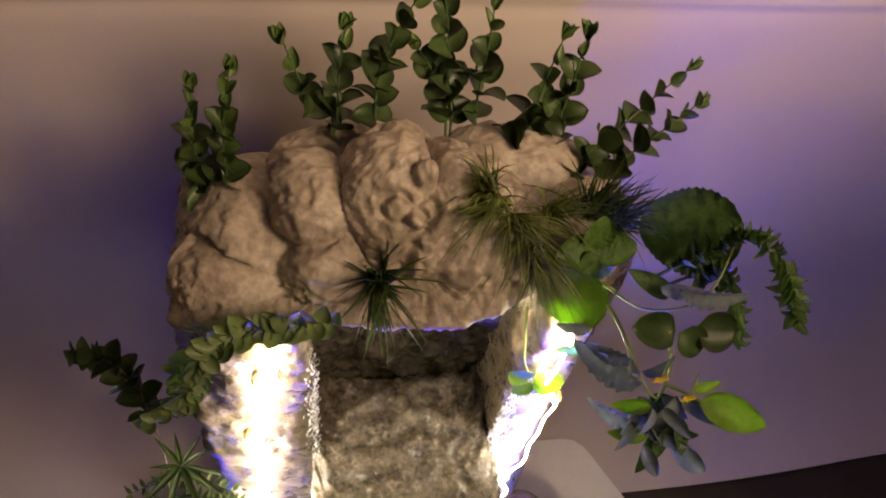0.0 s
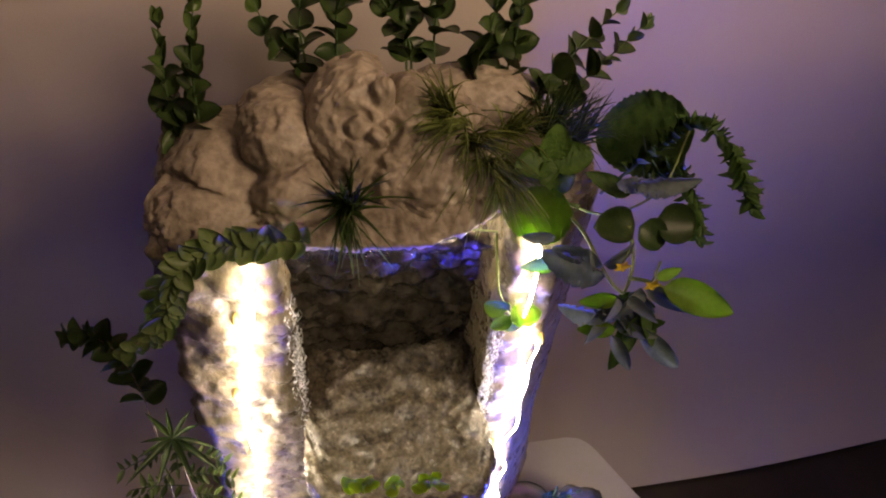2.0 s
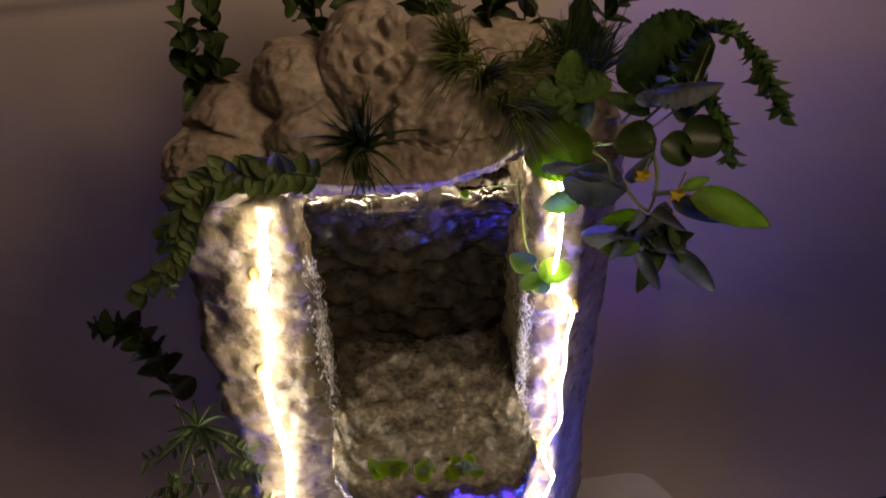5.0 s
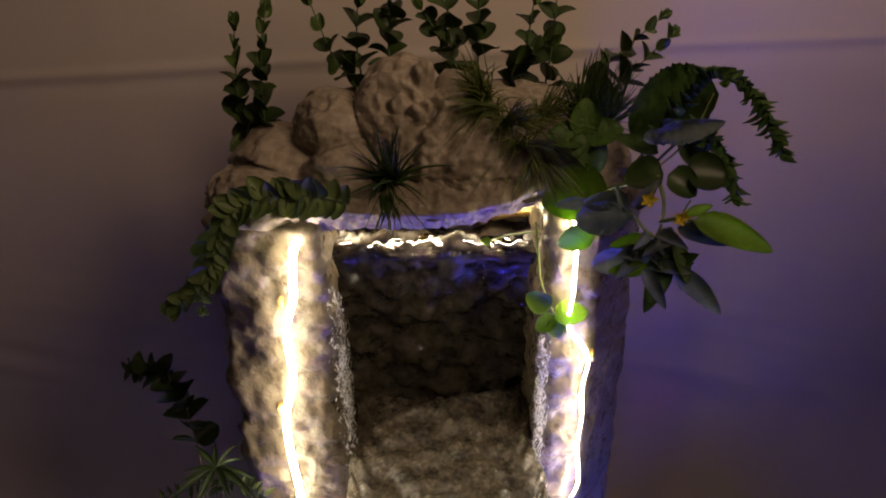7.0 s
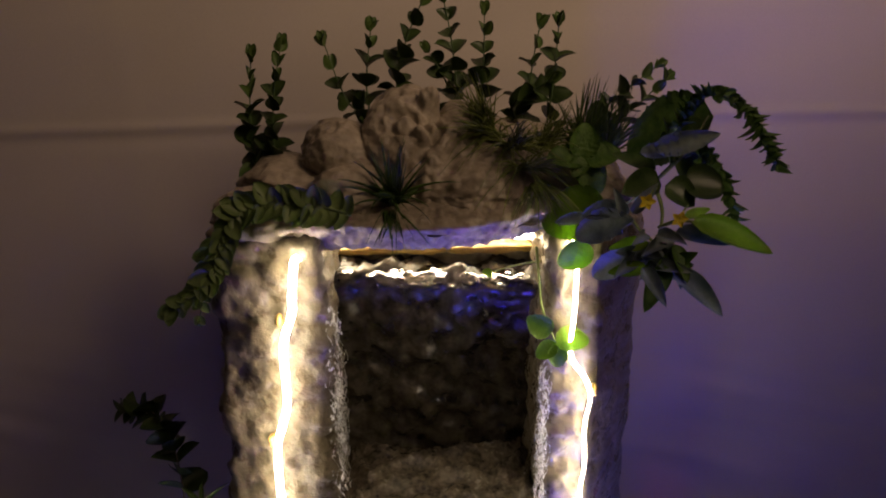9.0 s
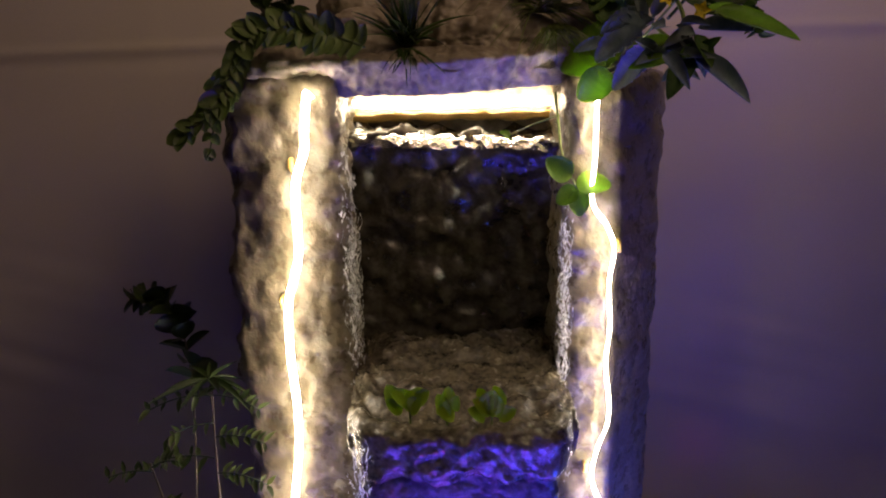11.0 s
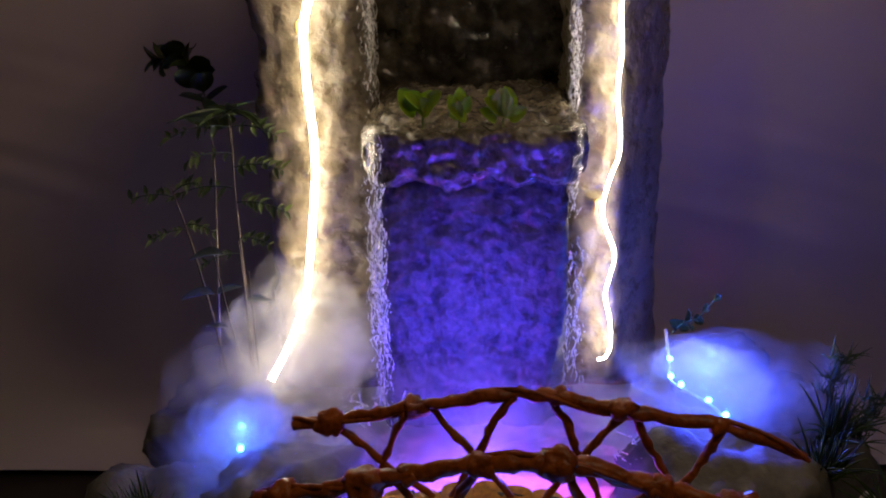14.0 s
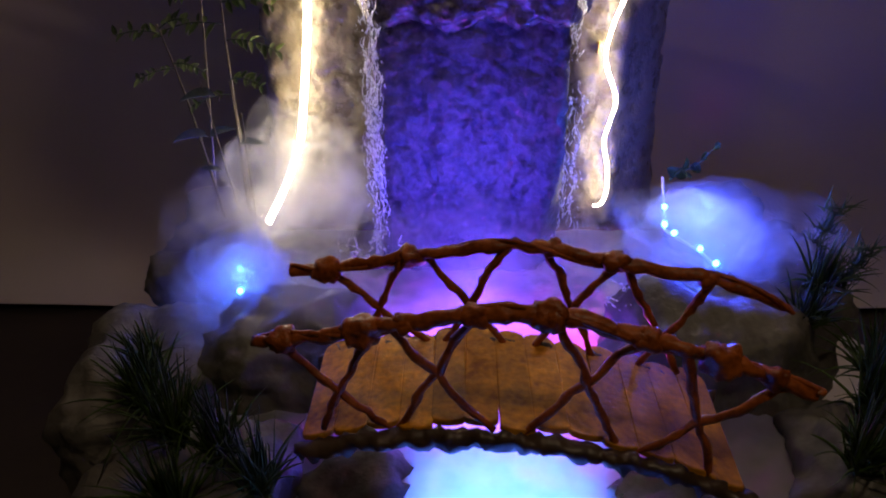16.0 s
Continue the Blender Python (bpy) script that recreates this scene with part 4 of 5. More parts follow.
for i, path in enumerate(CROWN_SPRIGS):
    length = sum((Vector(b) - Vector(a)).length for a, b in zip(path, path[1:]))
    root = Vector(path[0]) + Vector((0, -0.018, -0.034))
    sprig("eucalyptus_sprig", [root] + path, EU, pairs=max(5, round(length / 0.0122)), size=0.0225, shrink=0.42, tip_from=0.80, seed=20 + i, group="sprigs on the rock top", start=0.17 if i > 1 else 0.34)

# trailing succulent along the lip, then hanging past the pillar
VINE = [(-0.058, 0.000, 0.505), (-0.080, -0.004, 0.513), (-0.101, -0.008, 0.517), (-0.120, -0.012, 0.518), (-0.138, -0.018, 0.512), (-0.146, -0.024, 0.494), (-0.154, -0.030, 0.476), (-0.169, -0.035, 0.460), (-0.186, -0.036, 0.446)]
sprig("trailing_vine", VINE, "trailing grey-green vine with rounded leaves over the rock lip", flat=True, pairs=25, size=0.0175, spread=64, seed=71, shrink=0.25, tip_from=0.5, start=0.02, leaves=VINE_LEAVES, tips=VINE_LEAVES)
sprig("trailing_vine", [(-0.150, 0.000, 0.495), (-0.158, -0.012, 0.480), (-0.164, -0.020, 0.460), (-0.170, -0.024, 0.435)], "short trailing vine with rounded leaves beside the pillar", flat=True, pairs=7, size=0.015, spread=65, seed=73, leaves=VINE_LEAVES, tips=VINE_LEAVES)


def tuft(name, base, count, length, material, label, seed, lean=(0, 0, 1), spread=0.9, width=0.0013, droop=0.5, parent=None):
    """A tuft of fine curved blades, one mesh."""
    rnd = random.Random(seed)
    verts, faces = [], []
    for _ in range(count):
        a, s = rnd.uniform(0, 2 * math.pi), abs(rnd.gauss(0, spread * 0.6))
        d = (Vector(lean) + Vector((math.cos(a), math.sin(a), 0.1)) * s).normalized()
        ln = length * rnd.uniform(0.55, 1.1)
        p = Vector(base) + Vector((rnd.uniform(-1, 1), rnd.uniform(-1, 1), 0)) * 0.006
        side = d.cross(Vector((rnd.uniform(-1, 1), rnd.uniform(-1, 1), 0.3))).normalized()
        o, n = len(verts), 6
        for i in range(n + 1):
            t = i / n
            q = p + d * ln * t + Vector((d.x * 0.35, d.y * 0.35, -1)) * droop * ln * t * t * s
            w = width * (1 - t) ** 0.7 + 0.00015
            ridge = d.cross(side).normalized() * w * 0.6
            verts += [q - side * w, q + ridge, q + side * w]
        for i in range(n):
            for k in (0, 1):
                b = o + i * 3 + k
                faces.append((b, b + 1, b + 4, b + 3))
            b = o + i * 3
            faces.append((b + 2, b, b + 3, b + 5))
    if parent:
        return put(name, mesh(name, verts, faces, material), parent)
    return tagged(put(name, mesh(name, verts, faces, material)), label, "grass tuft")


tuft("grass_tuft", (-0.028, 0.030, 0.506), 64, 0.060, GRASS, "dark green spiky grass tuft on the rock front", 3, (0, -0.5, 0.75), 1.25, 0.0015, 0.3)
tuft("grass_tuft", (-0.030, 0.022, 0.502), 26, 0.036, GRASS, "dark green spiky grass tuft on the rock front", 33, (0.1, -0.9, -0.2), 1.0, 0.0014)
for b, n, ln, sd, lean in (((0.047, 0.070, 0.553), 90, 0.056, 4, (-0.3, -0.3, 0.8)), ((0.055, 0.062, 0.548), 80, 0.050, 14, (-0.6, -0.5, 0.4)), ((0.064, 0.052, 0.540), 110, 0.050, 5, (0.1, -0.6, 0.5)), ((0.074, 0.042, 0.527), 100, 0.046, 6, (0.2, -0.6, 0.3)), ((0.082, 0.040, 0.518), 80, 0.044, 15, (0.1, -0.7, -0.1)), ((0.090, 0.060, 0.538), 90, 0.050, 16, (0.2, -0.3, 0.7))):
    tuft("grass_tuft", b, n, ln, GRASS_Y, "olive fine-bladed grass tuft on the rock top", sd, lean, 0.8, 0.0007, 0.9)
for b, n, ln, sd in (((0.120, 0.060, 0.536), 90, 0.062, 7), ((0.138, 0.054, 0.530), 90, 0.058, 8)):
    tuft("grass_tuft", b, n, ln, GRASS, "dark green needle-like tuft on the rock top", sd, (0.15, -0.2, 0.9), 0.8, 0.0010)


def leafy(name, base, stems, label, category="plant", seed=1, stem_mat=None, stem_r=0.0011, group=""):
    """Stems given as lines, each with leaves: (end, mesh list, along, face, size, wide)."""
    rnd = random.Random(seed)
    ob = thing(name, base, label, category, group)
    for line, leaves in stems:
        if line:
            put("stem", tube_mesh("stem", bez(line, 8), lambda t: stem_r * (1 - 0.4 * t), stem_mat or STEM_L, sides=6), ob)
        for place, kinds, along, face, size in leaves:
            put("leaf", rnd.choice(kinds), ob, aim(Vector(place), along, face, size))
    return ob


# rosette of four toothed leaves
rc = Vector((0.116, 0.030, 0.537))
leafy("mint_plant", (0.116, 0.046, 0.515), [([(0.116, 0.046, 0.515), (0.117, 0.040, 0.528), rc], [
    (rc, MINT_LEAVES, (-1, -0.35, 0.15), (0.1, -0.6, 0.9), 0.030), (rc, MINT_LEAVES, (0.1, 0.2, 1.0), (0, -1, 0.4), 0.028),
    (rc, MINT_LEAVES, (0.95, -0.2, 0.25), (0, -0.7, 0.8), 0.030), (rc, MINT_LEAVES, (0.45, -0.6, -0.75), (0, -0.9, 0.4), 0.030),
    (rc + Vector((0, -0.004, 0.002)), MINT_LEAVES, (-0.4, -0.5, -0.5), (0, -0.9, 0.4), 0.018)])], "bright green rosette of toothed mint-like leaves", seed=2)

# large broad leaves over the right side
leafy("broad_leaf_plant", (0.135, 0.03, 0.490), [
    ([(0.135, 0.03, 0.490), (0.150, -0.010, 0.520), (0.176, -0.020, 0.552), (0.203, 0.014, 0.572)], [
        ((0.205, 0.012, 0.573), MINT_LEAVES, (-0.72, 0.45, -0.45), (0.1, -0.75, 0.80), 0.074),
        ((0.158, -0.034, 0.535), EUCA_LEAVES, (-0.95, 0.05, 0.0), (0, -0.6, 0.8), 0.027),
        ((0.160, -0.036, 0.535), EUCA_LEAVES, (0.55, -0.35, -0.2), (0, -0.7, 0.7), 0.024),
        ((0.172, -0.034, 0.536), EUCA_LEAVES, (0.95, -0.10, -0.10), (0, -0.7, 0.7), 0.030),
        ((0.156, -0.018, 0.557), GREY_BROAD, (0.85, -0.45, 0.30), (0, -0.9, 0.2), 0.044),
        ((0.148, -0.012, 0.552), GREY_BROAD, (0.80, -0.30, 0.15), (0, -0.8, 0.5), 0.030),
        ((0.160, -0.012, 0.540), LONG_LEAVES, (-0.5, 0.3, 0.15), (0, -0.6, 0.8), 0.034),
        ((0.180, 0.004, 0.552), EUCA_LEAVES, (0.5, -0.2, -0.6), (0, -0.8, 0.6), 0.034)]),
    ([(0.135, 0.03, 0.490), (0.140, 0.016, 0.502), (0.130, 0.006, 0.505)], [
        ((0.131, 0.004, 0.506), LIME_LEAVES, (-0.82, 0.38, -0.30), (0.05, -0.78, 0.62), 0.055),
        ((0.114, -0.017, 0.487), LIME_LEAVES, (-0.62, 0.0, -0.75), (0.1, -1.0, 0.1), 0.030)]),
    ([(0.122, 0.010, 0.482), (0.100, 0.035, 0.455), (0.070, 0.055, 0.440), (0.045, 0.064, 0.428)], [
        ((0.052, 0.060, 0.430), LIME_LEAVES, (-0.6, -0.4, 0.5), (0, -0.7, 0.7), 0.010)]),
], "broad-leaved plant with large toothed leaves and a pale root stem", seed=3)

# hanging stem with small round leaves below the lip
leafy("hanging_seedling", (0.083, 0.025, 0.468), [
    ([(0.083, 0.025, 0.468), (0.084, 0.010, 0.445), (0.086, 0.002, 0.425), (0.096, -0.006, 0.400)], [
        ((0.092, -0.006, 0.408), LIME_LEAVES, (-0.75, -0.1, 0.6), (0, -1, 0.2), 0.024),
        ((0.096, -0.006, 0.402), LIME_LEAVES, (0.95, -0.25, 0.20), (0, -0.7, 0.7), 0.026),
        ((0.096, -0.006, 0.400), LIME_LEAVES, (-0.7, -0.2, -0.5), (0, -0.9, 0.4), 0.019),
        ((0.097, -0.006, 0.399), LIME_LEAVES, (0.1, -0.3, -0.9), (0, -1, 0.2), 0.021)])],
    "small lime-green seedling hanging on a thin stem", seed=4, stem_r=0.0012)

# crinkled-leaf cluster; its green is greyed to stand in for blue light underneath


def reach(a, b, kinds, face, more=1.0):
    a, b = Vector(a), Vector(b)
    return (a, kinds, b - a, face, (b - a).length * more)


front = (-0.10, -0.80, 0.45)
lc = Vector((0.146, -0.069, 0.506))
rnd = random.Random(9)
tuft_leaves = []
for i in range(22):
    along = Vector((-1.0 + 2.0 * (i + rnd.uniform(-0.4, 0.4)) / 21, rnd.uniform(-0.8, -0.3), rnd.uniform(-0.55, 0.45)))
    p = lc + Vector((rnd.uniform(-0.014, 0.014), rnd.uniform(-0.016, 0.010), rnd.uniform(-0.014, 0.010)))
    tuft_leaves.append((p, GREY_LEAVES if i % 3 else LONG_LEAVES, along, (rnd.uniform(-0.3, 0.3), -0.7, 0.6), 0.028 * rnd.uniform(0.7, 1.25)))
leafy("flowering_plant", (0.130, 0.02, 0.495), [
    ([(0.154, -0.034, 0.534), (0.155, -0.050, 0.522), (0.151, -0.062, 0.512), lc], tuft_leaves + [
        reach((0.152, -0.092, 0.496), (0.180, -0.117, 0.477), GREY_LEAVES, (0.0, -0.8, 0.5)),
        reach((0.131, -0.096, 0.500), (0.142, -0.117, 0.484), GREY_LEAVES, front),
        reach((0.145, -0.078, 0.509), (0.156, -0.092, 0.498), GREY_BROAD, front),
        reach((0.140, -0.074, 0.508), (0.115, -0.070, 0.503), LONG_LIME, (0, -0.7, 0.7)),
        reach((0.136, -0.090, 0.497), (0.112, -0.084, 0.492), LONG_LIME, (0, -0.7, 0.7))]),
    ([(0.130, 0.02, 0.495), (0.131, -0.016, 0.512), (0.131, -0.050, 0.520), (0.138, -0.064, 0.512), lc], [
        reach((0.113, -0.015, 0.506), (0.089, -0.010, 0.501), GREY_BROAD, front),
        reach((0.131, -0.064, 0.521), (0.103, -0.020, 0.494), GREY_BROAD, front, 1.05),
        reach((0.128, -0.050, 0.526), (0.104, -0.030, 0.512), GREY_BROAD, front),
        reach((0.129, -0.084, 0.505), (0.106, -0.050, 0.472), GREY_BROAD, front, 0.9),
        reach((0.133, -0.056, 0.522), (0.146, -0.062, 0.544), GREY_LEAVES, front),
        reach((0.128, -0.056, 0.520), (0.120, -0.062, 0.540), GREY_LEAVES, front)]),
    ([(0.150, -0.062, 0.514), (0.158, -0.072, 0.522), (0.166, -0.080, 0.524)], [
        reach((0.165, -0.080, 0.524), (0.214, -0.094, 0.509), LONG_LIME, (0, -0.45, 0.9), 1.02),
        reach((0.163, -0.072, 0.524), (0.180, -0.070, 0.530), LONG_LIME, (0, -0.5, 0.8))]),
], "flowering plant with crinkled green leaves greyed as by blue light, at the tower's side", seed=6, stem_r=0.0016)
for c in ((0.139, -0.066, 0.534), (0.158, -0.076, 0.525)):
    c = Vector(c)
    fl = thing("flower", c, "small yellow flower with five petals", "flower", "yellow flowers")
    put("stem", tube_mesh("stem", [c + Vector((0.010, 0.014, 0.004)), c + Vector((0.006, 0.008, 0.004)), c], 0.0007, STEM_L, sides=6), fl)
    for k in range(5):
        a = 2 * math.pi * k / 5
        put("petal", PETALS[0], fl, aim(c, (math.cos(a), -0.35, math.sin(a)), (0, -1, 0.1), 0.0064))

# two drooping flower spikes, strings of small tight leaves


def spike(path, seed):
    rnd = random.Random(seed)
    pts = bez(path, 12)
    ob = thing("flower_spike", pts[0], "drooping green seed spike hanging past the rock's side", "plant", "seed spikes")
    put("stem", tube_mesh("stem", pts, 0.0012, STEM, sides=6), ob)
    n = len(pts)
    for i in range(6, n):
        for k in range(2):
            a = rnd.uniform(0, 6.28)
            d = (pts[i] - pts[i - 1]).normalized()
            out = Vector((math.cos(a), math.sin(a), 0.2))
            put("leaf", rnd.choice(SPIKE_LEAVES), ob, aim(pts[i], out * 0.7 + d * 0.7, d, 0.0135 * rnd.uniform(0.7, 1.2)))


spike([(0.150, 0.010, 0.520), (0.176, 0.004, 0.565), (0.194, 0.000, 0.590), (0.212, -0.016, 0.586), (0.224, -0.028, 0.570), (0.234, -0.038, 0.550)], 1)
spike([(0.160, 0.005, 0.520), (0.188, 0.000, 0.550), (0.202, -0.016, 0.540), (0.212, -0.032, 0.512)], 2)

# seedlings on the ledge
for x, y, z, n, sd in ((-0.031, -0.069, 0.250, 8, 1), (-0.004, -0.072, 0.247, 6, 2), (0.028, -0.074, 0.245, 10, 3)):
    rnd = random.Random(sd)
    lv = []
    for k in range(n):
        a = rnd.uniform(0.55, 2.6)
        lv.append((Vector((x, y, z)) + Vector((rnd.uniform(-0.006, 0.006), 0, rnd.uniform(0, 0.010))), SEED_LEAVES, (math.cos(a), rnd.uniform(-0.5, 0.1), math.sin(a)), (rnd.uniform(-0.5, 0.5), -0.7, 0.6), rnd.uniform(0.013, 0.020)))
    leafy("ledge_seedling", (x, y, z - 0.022), [([(x, y, z - 0.022), (x, y, z), (x + 0.001, y, z + 0.004)], lv)], "lime-green seedling growing on the wet ledge", group="ledge seedlings", seed=sd)

# tall plants beside the left pillar
sprig("tall_plant", [(-0.215, -0.040, 0.030), (-0.222, 0.010, 0.120), (-0.228, 0.050, 0.205), (-0.240, 0.075, 0.262), (-0.262, 0.092, 0.284), (-0.292, 0.102, 0.280)],
      "tall dark plant with drooping leaves beside the pillar", pairs=15, size=0.026, start=0.45, seed=81, spread=80, shrink=0.3, tip_from=2, stem_mat=DRYSTEM, tip_leaves=False)


def feather(name, path, label, seed, fronds):
    """A thin stem with feathery fronds of paired leaflets."""
    pts = bez(path, 12)
    ob = thing(name, pts[0], label, "plant")
    rnd = random.Random(seed)
    put("stem", tube_mesh("stem", pts, lambda t: 0.0014 * (1 - 0.5 * t), DRYSTEM, sides=6), ob)
    n = len(pts) - 1
    for t, d, ln in fronds:
        p = pts[int(t * n)]
        d = Vector(d).normalized()
        rib = [p + d * ln * q / 8 + Vector((0, 0, -0.35 * ln * (q / 8) ** 2)) for q in range(9)]
        rib_part = put("frond_rib", tube_mesh("frond_rib", rib, 0.0006, STEM, sides=5), ob)
        for q in range(1, 9):
            for sgn in (1, -1):
                if rnd.random() < 0.25:
                    continue
                across = d.cross(Vector((0, -0.6, 0.8))).normalized() * sgn
                put("leaf", rnd.choice(LEAFLETS), rib_part, aim(rib[q], across + d * rnd.uniform(0.2, 0.9) + Vector((0, 0, rnd.uniform(-0.5, 0.3))), (rnd.uniform(-0.5, 0.5), -0.5, 0.85), ln * rnd.uniform(0.16, 0.30)))


LEAFLETS = [leaf_mesh("leaf", m, 1, 0.40, 0.1, b, n=5) for m, b in ((EUCA, 0.1), (VINE_LEAF, 0.3))]
feather("feathery_plant", [(-0.183, -0.055, 0.040), (-0.186, -0.040, 0.110), (-0.191, -0.020, 0.180), (-0.194, 0.000, 0.245)], "feathery dark plant with thin stem beside the pillar", 4,
        [(0.95, (0.7, -0.3, 0.2), 0.045), (0.97, (-0.8, -0.2, 0.2), 0.050), (0.8, (0.8, -0.2, 0.3), 0.046), (0.85, (-0.7, -0.5, 0.3), 0.040), (0.65, (0.9, -0.2, 0.2), 0.044),
         (0.7, (-0.9, 0.1, 0.2), 0.056), (0.5, (0.7, -0.4, 0.3), 0.034), (0.45, (-0.7, -0.4, 0.2), 0.034), (0.99, (0.1, -0.7, 0.5), 0.036)])
feather("feathery_plant", [(-0.205, -0.052, 0.030), (-0.214, -0.050, 0.095), (-0.226, -0.040, 0.145), (-0.240, -0.030, 0.190)], "dark stem with sparse fronds beside the pillar", 5,
        [(0.95, (-0.7, -0.2, 0.3), 0.036), (0.98, (0.6, -0.2, 0.5), 0.034), (0.8, (0.7, -0.3, 0.2), 0.030), (0.75, (-0.8, -0.3, 0.1), 0.032)])
leafy("narrow_leaf_plant", (-0.190, -0.055, 0.035), [
    ([(-0.190, -0.055, 0.035), (-0.198, -0.054, 0.090), (-0.206, -0.052, 0.150)], [
        ((-0.196, -0.054, 0.140), GREY_LEAVES, (-1, -0.1, 0.05), (0, -0.4, 0.9), 0.030), ((-0.208, -0.052, 0.105), GREY_LEAVES, (-1, -0.1, 0.05), (0, -0.4, 0.9), 0.030),
        ((-0.206, -0.052, 0.104), GREY_LEAVES, (0.9, -0.2, 0.55), (0, -0.5, 0.8), 0.024), ((-0.200, -0.054, 0.075), GREY_LEAVES, (-1, -0.2, 0.2), (0, -0.4, 0.9), 0.018)]),
    ([(-0.180, -0.058, 0.035), (-0.181, -0.056, 0.090), (-0.184, -0.050, 0.150)], [((-0.181, -0.056, 0.100), GREY_LEAVES, (0.9, -0.2, 0.2), (0, -0.5, 0.8), 0.022)]),
    ([(-0.176, -0.060, 0.035), (-0.176, -0.058, 0.080), (-0.177, -0.054, 0.125)], []),
], "narrow-leaved plant catching blue light beside the pillar", seed=12, stem_mat=DRYSTEM, stem_r=0.0009)

# spray of narrow leaves seen from above beside the pillar
rnd = random.Random(31)
spray = []
for k in range(11):
    a = 2 * math.pi * k / 11 + rnd.uniform(-0.2, 0.2)
    spray.append(((-0.196, 0.000, 0.247), NARROW_LEAVES, (math.cos(a), math.sin(a), rnd.uniform(-0.1, 0.3)), (0, 0, 1), rnd.uniform(0.03, 0.055)))

leafy("spiky_plant", (-0.190, -0.020, 0.030), [([(-0.190, -0.020, 0.030), (-0.194, -0.010, 0.140), (-0.196, 0.000, 0.247)], spray)], "thin plant with a wheel of narrow leaves beside the pillar", seed=13, stem_mat=DRYSTEM, stem_r=0.0010)

# plants round the pool
sprig("eucalyptus_sprig", [(0.178, -0.020, 0.050), (0.184, -0.024, 0.060), (0.195, -0.030, 0.068), (0.207, -0.034, 0.086)], "blue-lit rounded sprig between the base rocks", pairs=5, size=0.013, seed=51)
TUFTS = [((0.246, -0.175, 0.038), 70, 0.055), ((0.226, -0.215, 0.036), 60, 0.050), ((0.236, -0.290, 0.028), 120, 0.070), ((0.262, -0.320, 0.026), 110, 0.065), ((0.215, -0.330, 0.026), 90, 0.060),
         ((0.275, -0.225, 0.000), 90, 0.070), ((-0.165, -0.315, 0.026), 130, 0.066), ((-0.135, -0.325, 0.026), 110, 0.060), ((-0.190, -0.285, 0.028), 110, 0.060), ((-0.110, -0.345, 0.020), 90, 0.060), ((-0.150, -0.365, 0.024), 110, 0.066),
         ((-0.200, -0.250, 0.028), 70, 0.045), ((0.240, -0.370, 0.022), 110, 0.065)]
for i, (b, n, ln) in enumerate(TUFTS):
    tuft("grass_tuft", b, n, ln, GRASS, "dark green spiky tuft among the pool's rocks", 100 + i, (0, -0.15, 1), 0.85, 0.0012)
# needle shrub on the rim: whorls up a thin stem
for x, y, z, h in ((0.262, -0.125, 0.012, 0.062), (0.278, -0.150, 0.010, 0.044)):
    shrub = thing("needle_shrub", (x, y, z - 0.03), "dark needle-leaved shrub on the pool's rim", "shrub", "needle shrubs")
    put("stem", tube_mesh("stem", bez([(x, y, z - 0.03), (x + 0.003, y, z + h * 0.5), (x + 0.010, y, z + h)], 8), 0.0012, STEM), shrub)
    for k in range(4):
        tuft("needles", (x + 0.003 * k, y, z + h * (0.25 + 0.25 * k)), 26, 0.026 - 0.002 * k, GRASS, "", 300 + k, (0.1, -0.1, 0.6), 1.1, 0.0007, parent=shrub)
for b, h in (((0.032, -0.385, -0.02), 0.024), ((0.010, -0.375, -0.02), 0.030)):
    tuft("water_weed", b, 9, h, GRASS, "dark weed standing in the pool", int(h * 1e4), (0, 0, 1), 0.7, 0.0016)

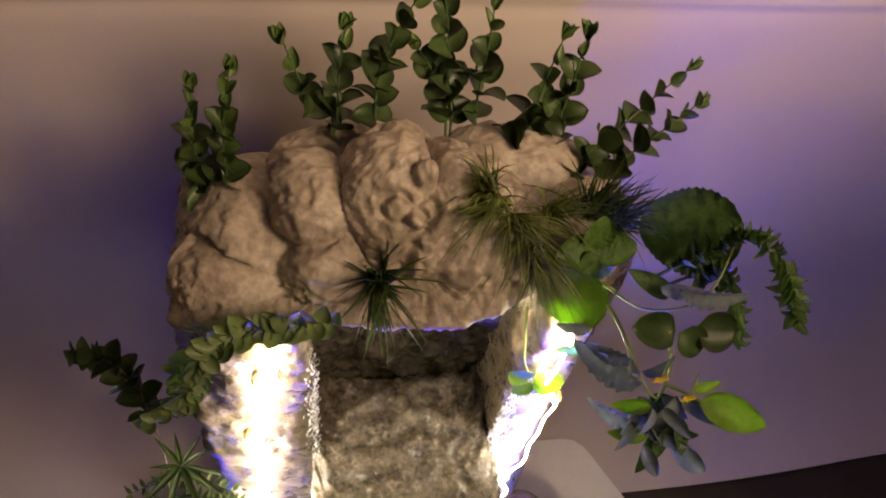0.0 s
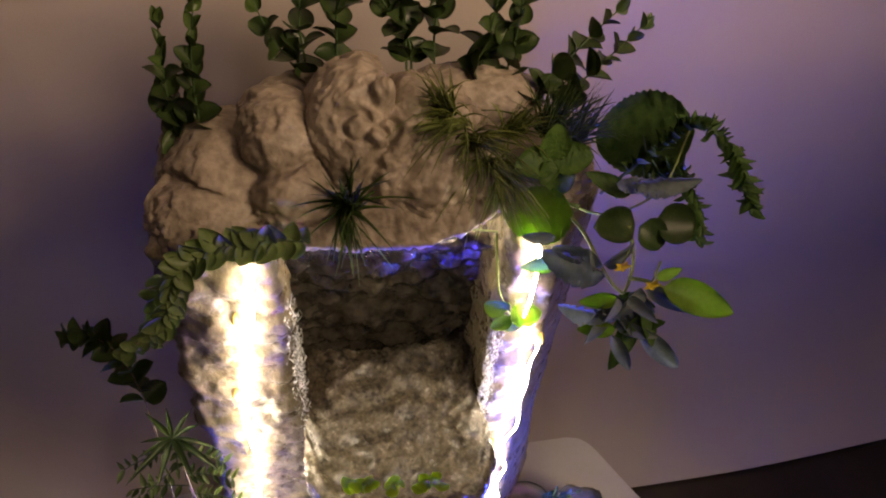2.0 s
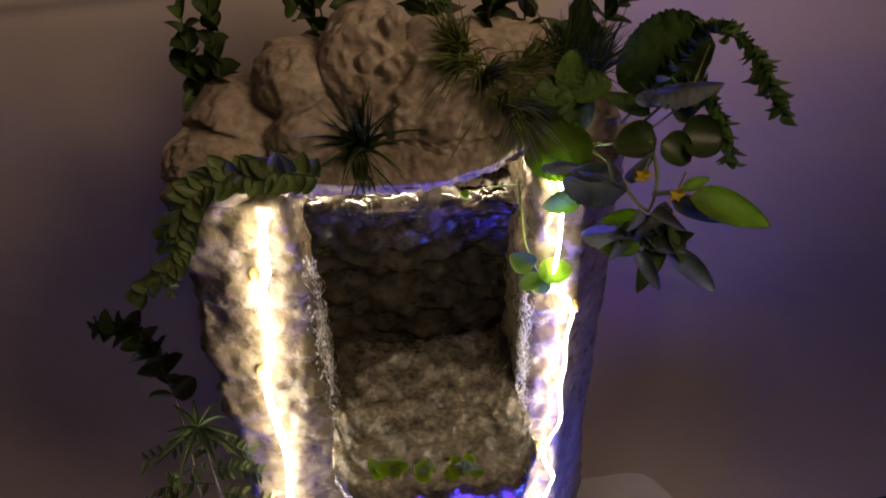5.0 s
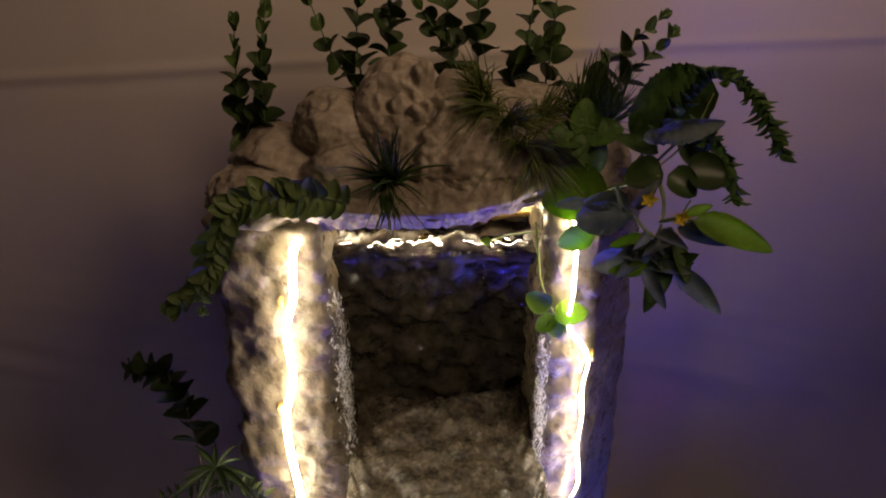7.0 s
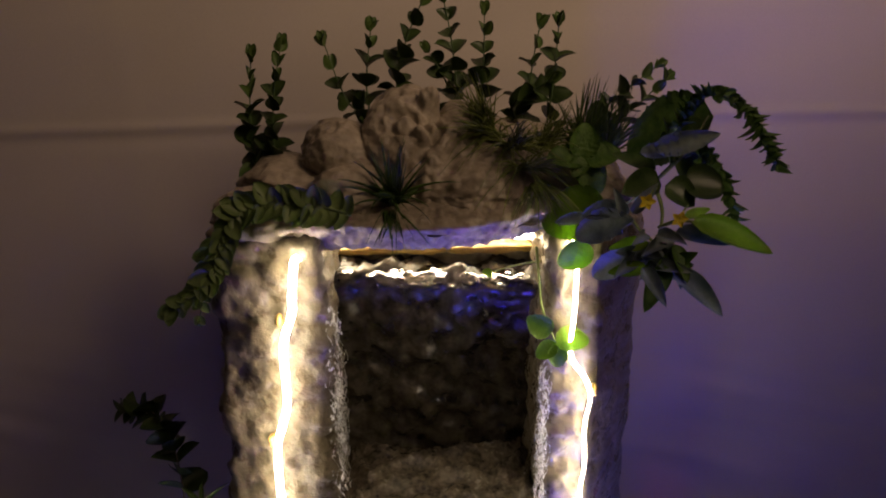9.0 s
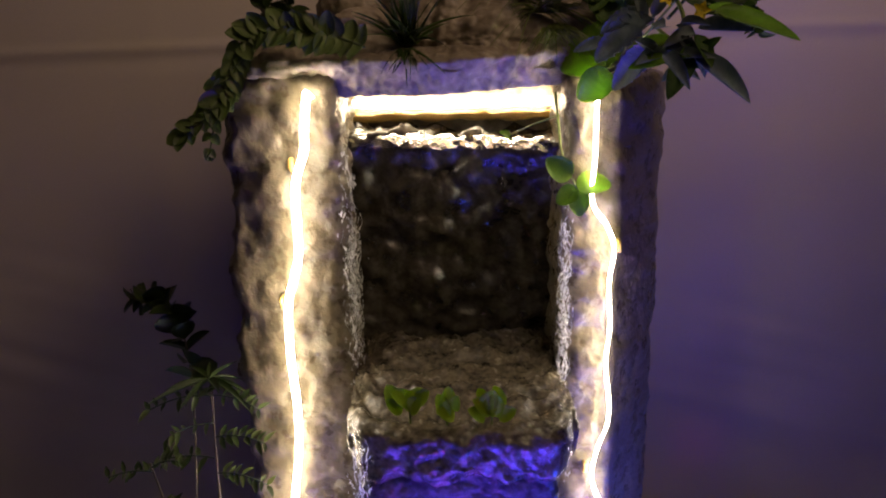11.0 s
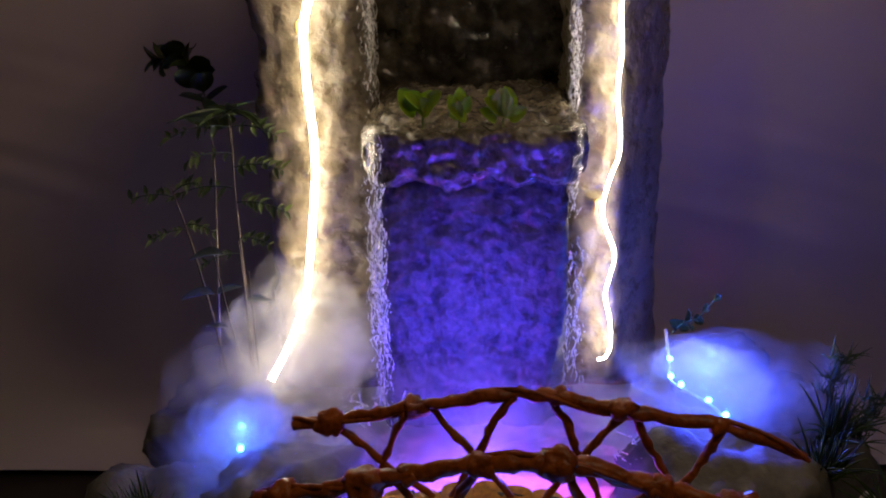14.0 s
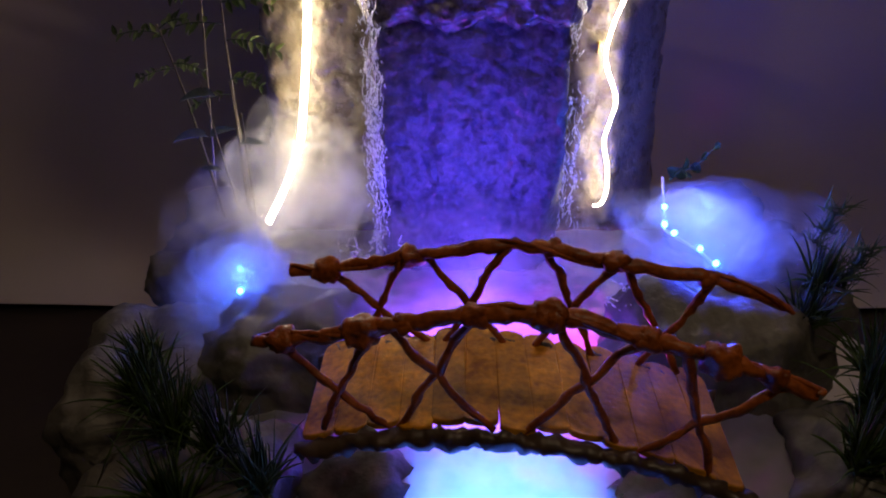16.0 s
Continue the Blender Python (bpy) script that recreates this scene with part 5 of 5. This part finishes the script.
# a small dark pin in the cloth
bm = bmesh.new()
bmesh.ops.create_icosphere(bm, subdivisions=2, radius=0.0022, matrix=pose(0.424, 0.329, 0.500))
me = bpy.data.meshes.new("pin")
bm.to_mesh(me)
bm.free()
me.materials.append(BEAM)
tagged(put("pin", me), "small dark pin stuck in the cloth", "pin")

# ---- mist ----


def puff(centre, radii, seed, label, material=None):
    """Soft mist: a nest of lumpy open shells, thin at the rim and denser within."""
    verts, faces = [], []
    for k in range(18):
        f = 1.0 - 0.052 * k
        o, nu, nv = len(verts), 36, 20
        for j in range(nv + 1):
            for i in range(nu):
                a, b = 2 * math.pi * i / nu, 0.02 + (math.pi - 0.04) * j / nv
                d = Vector((math.sin(b) * math.cos(a), math.sin(b) * math.sin(a), math.cos(b)))
                q = Vector(centre) + Vector([d[m] * radii[m] * f for m in range(3)])
                r = 1 + 0.38 * fract(d * 1.2 + Vector((seed, k * 0.21, 0)), 1.5, 3)
                p = Vector(centre) + (q - Vector(centre)) * r
                p.z = max(p.z, 0.004 + 0.002 * k)
                verts.append(p)
        for j in range(nv):
            for i in range(nu):
                m = (i + 1) % nu
                faces.append((o + j * nu + i, o + (j + 1) * nu + i, o + (j + 1) * nu + m, o + j * nu + m))
    return tagged(put("mist", mesh("mist", verts, faces, material or MIST)), label, "mist", kind="stuff")


puff((-0.138, -0.060, 0.064), (0.066, 0.056, 0.060), 1, "drifting white mist at the foot of the lit pillar", MIST_DENSE)
puff((-0.185, -0.080, 0.040), (0.060, 0.060, 0.040), 5, "thin mist drifting off the pool's rim")
puff((0.200, -0.104, 0.040), (0.095, 0.060, 0.036), 2, "drifting mist over the blue lights")
puff((0.186, -0.106, 0.046), (0.046, 0.050, 0.026), 6, "denser mist close round the blue lights", MIST_DENSE)
puff((0.005, -0.115, 0.024), (0.100, 0.065, 0.042), 3, "low mist lying on the pool")
puff((-0.165, -0.170, 0.042), (0.042, 0.034, 0.032), 4, "thin mist over the blue lights", MIST_DENSE)
puff((-0.125, -0.205, 0.046), (0.075, 0.050, 0.034), 7, "thin mist drifting over the rock by the bridge end")
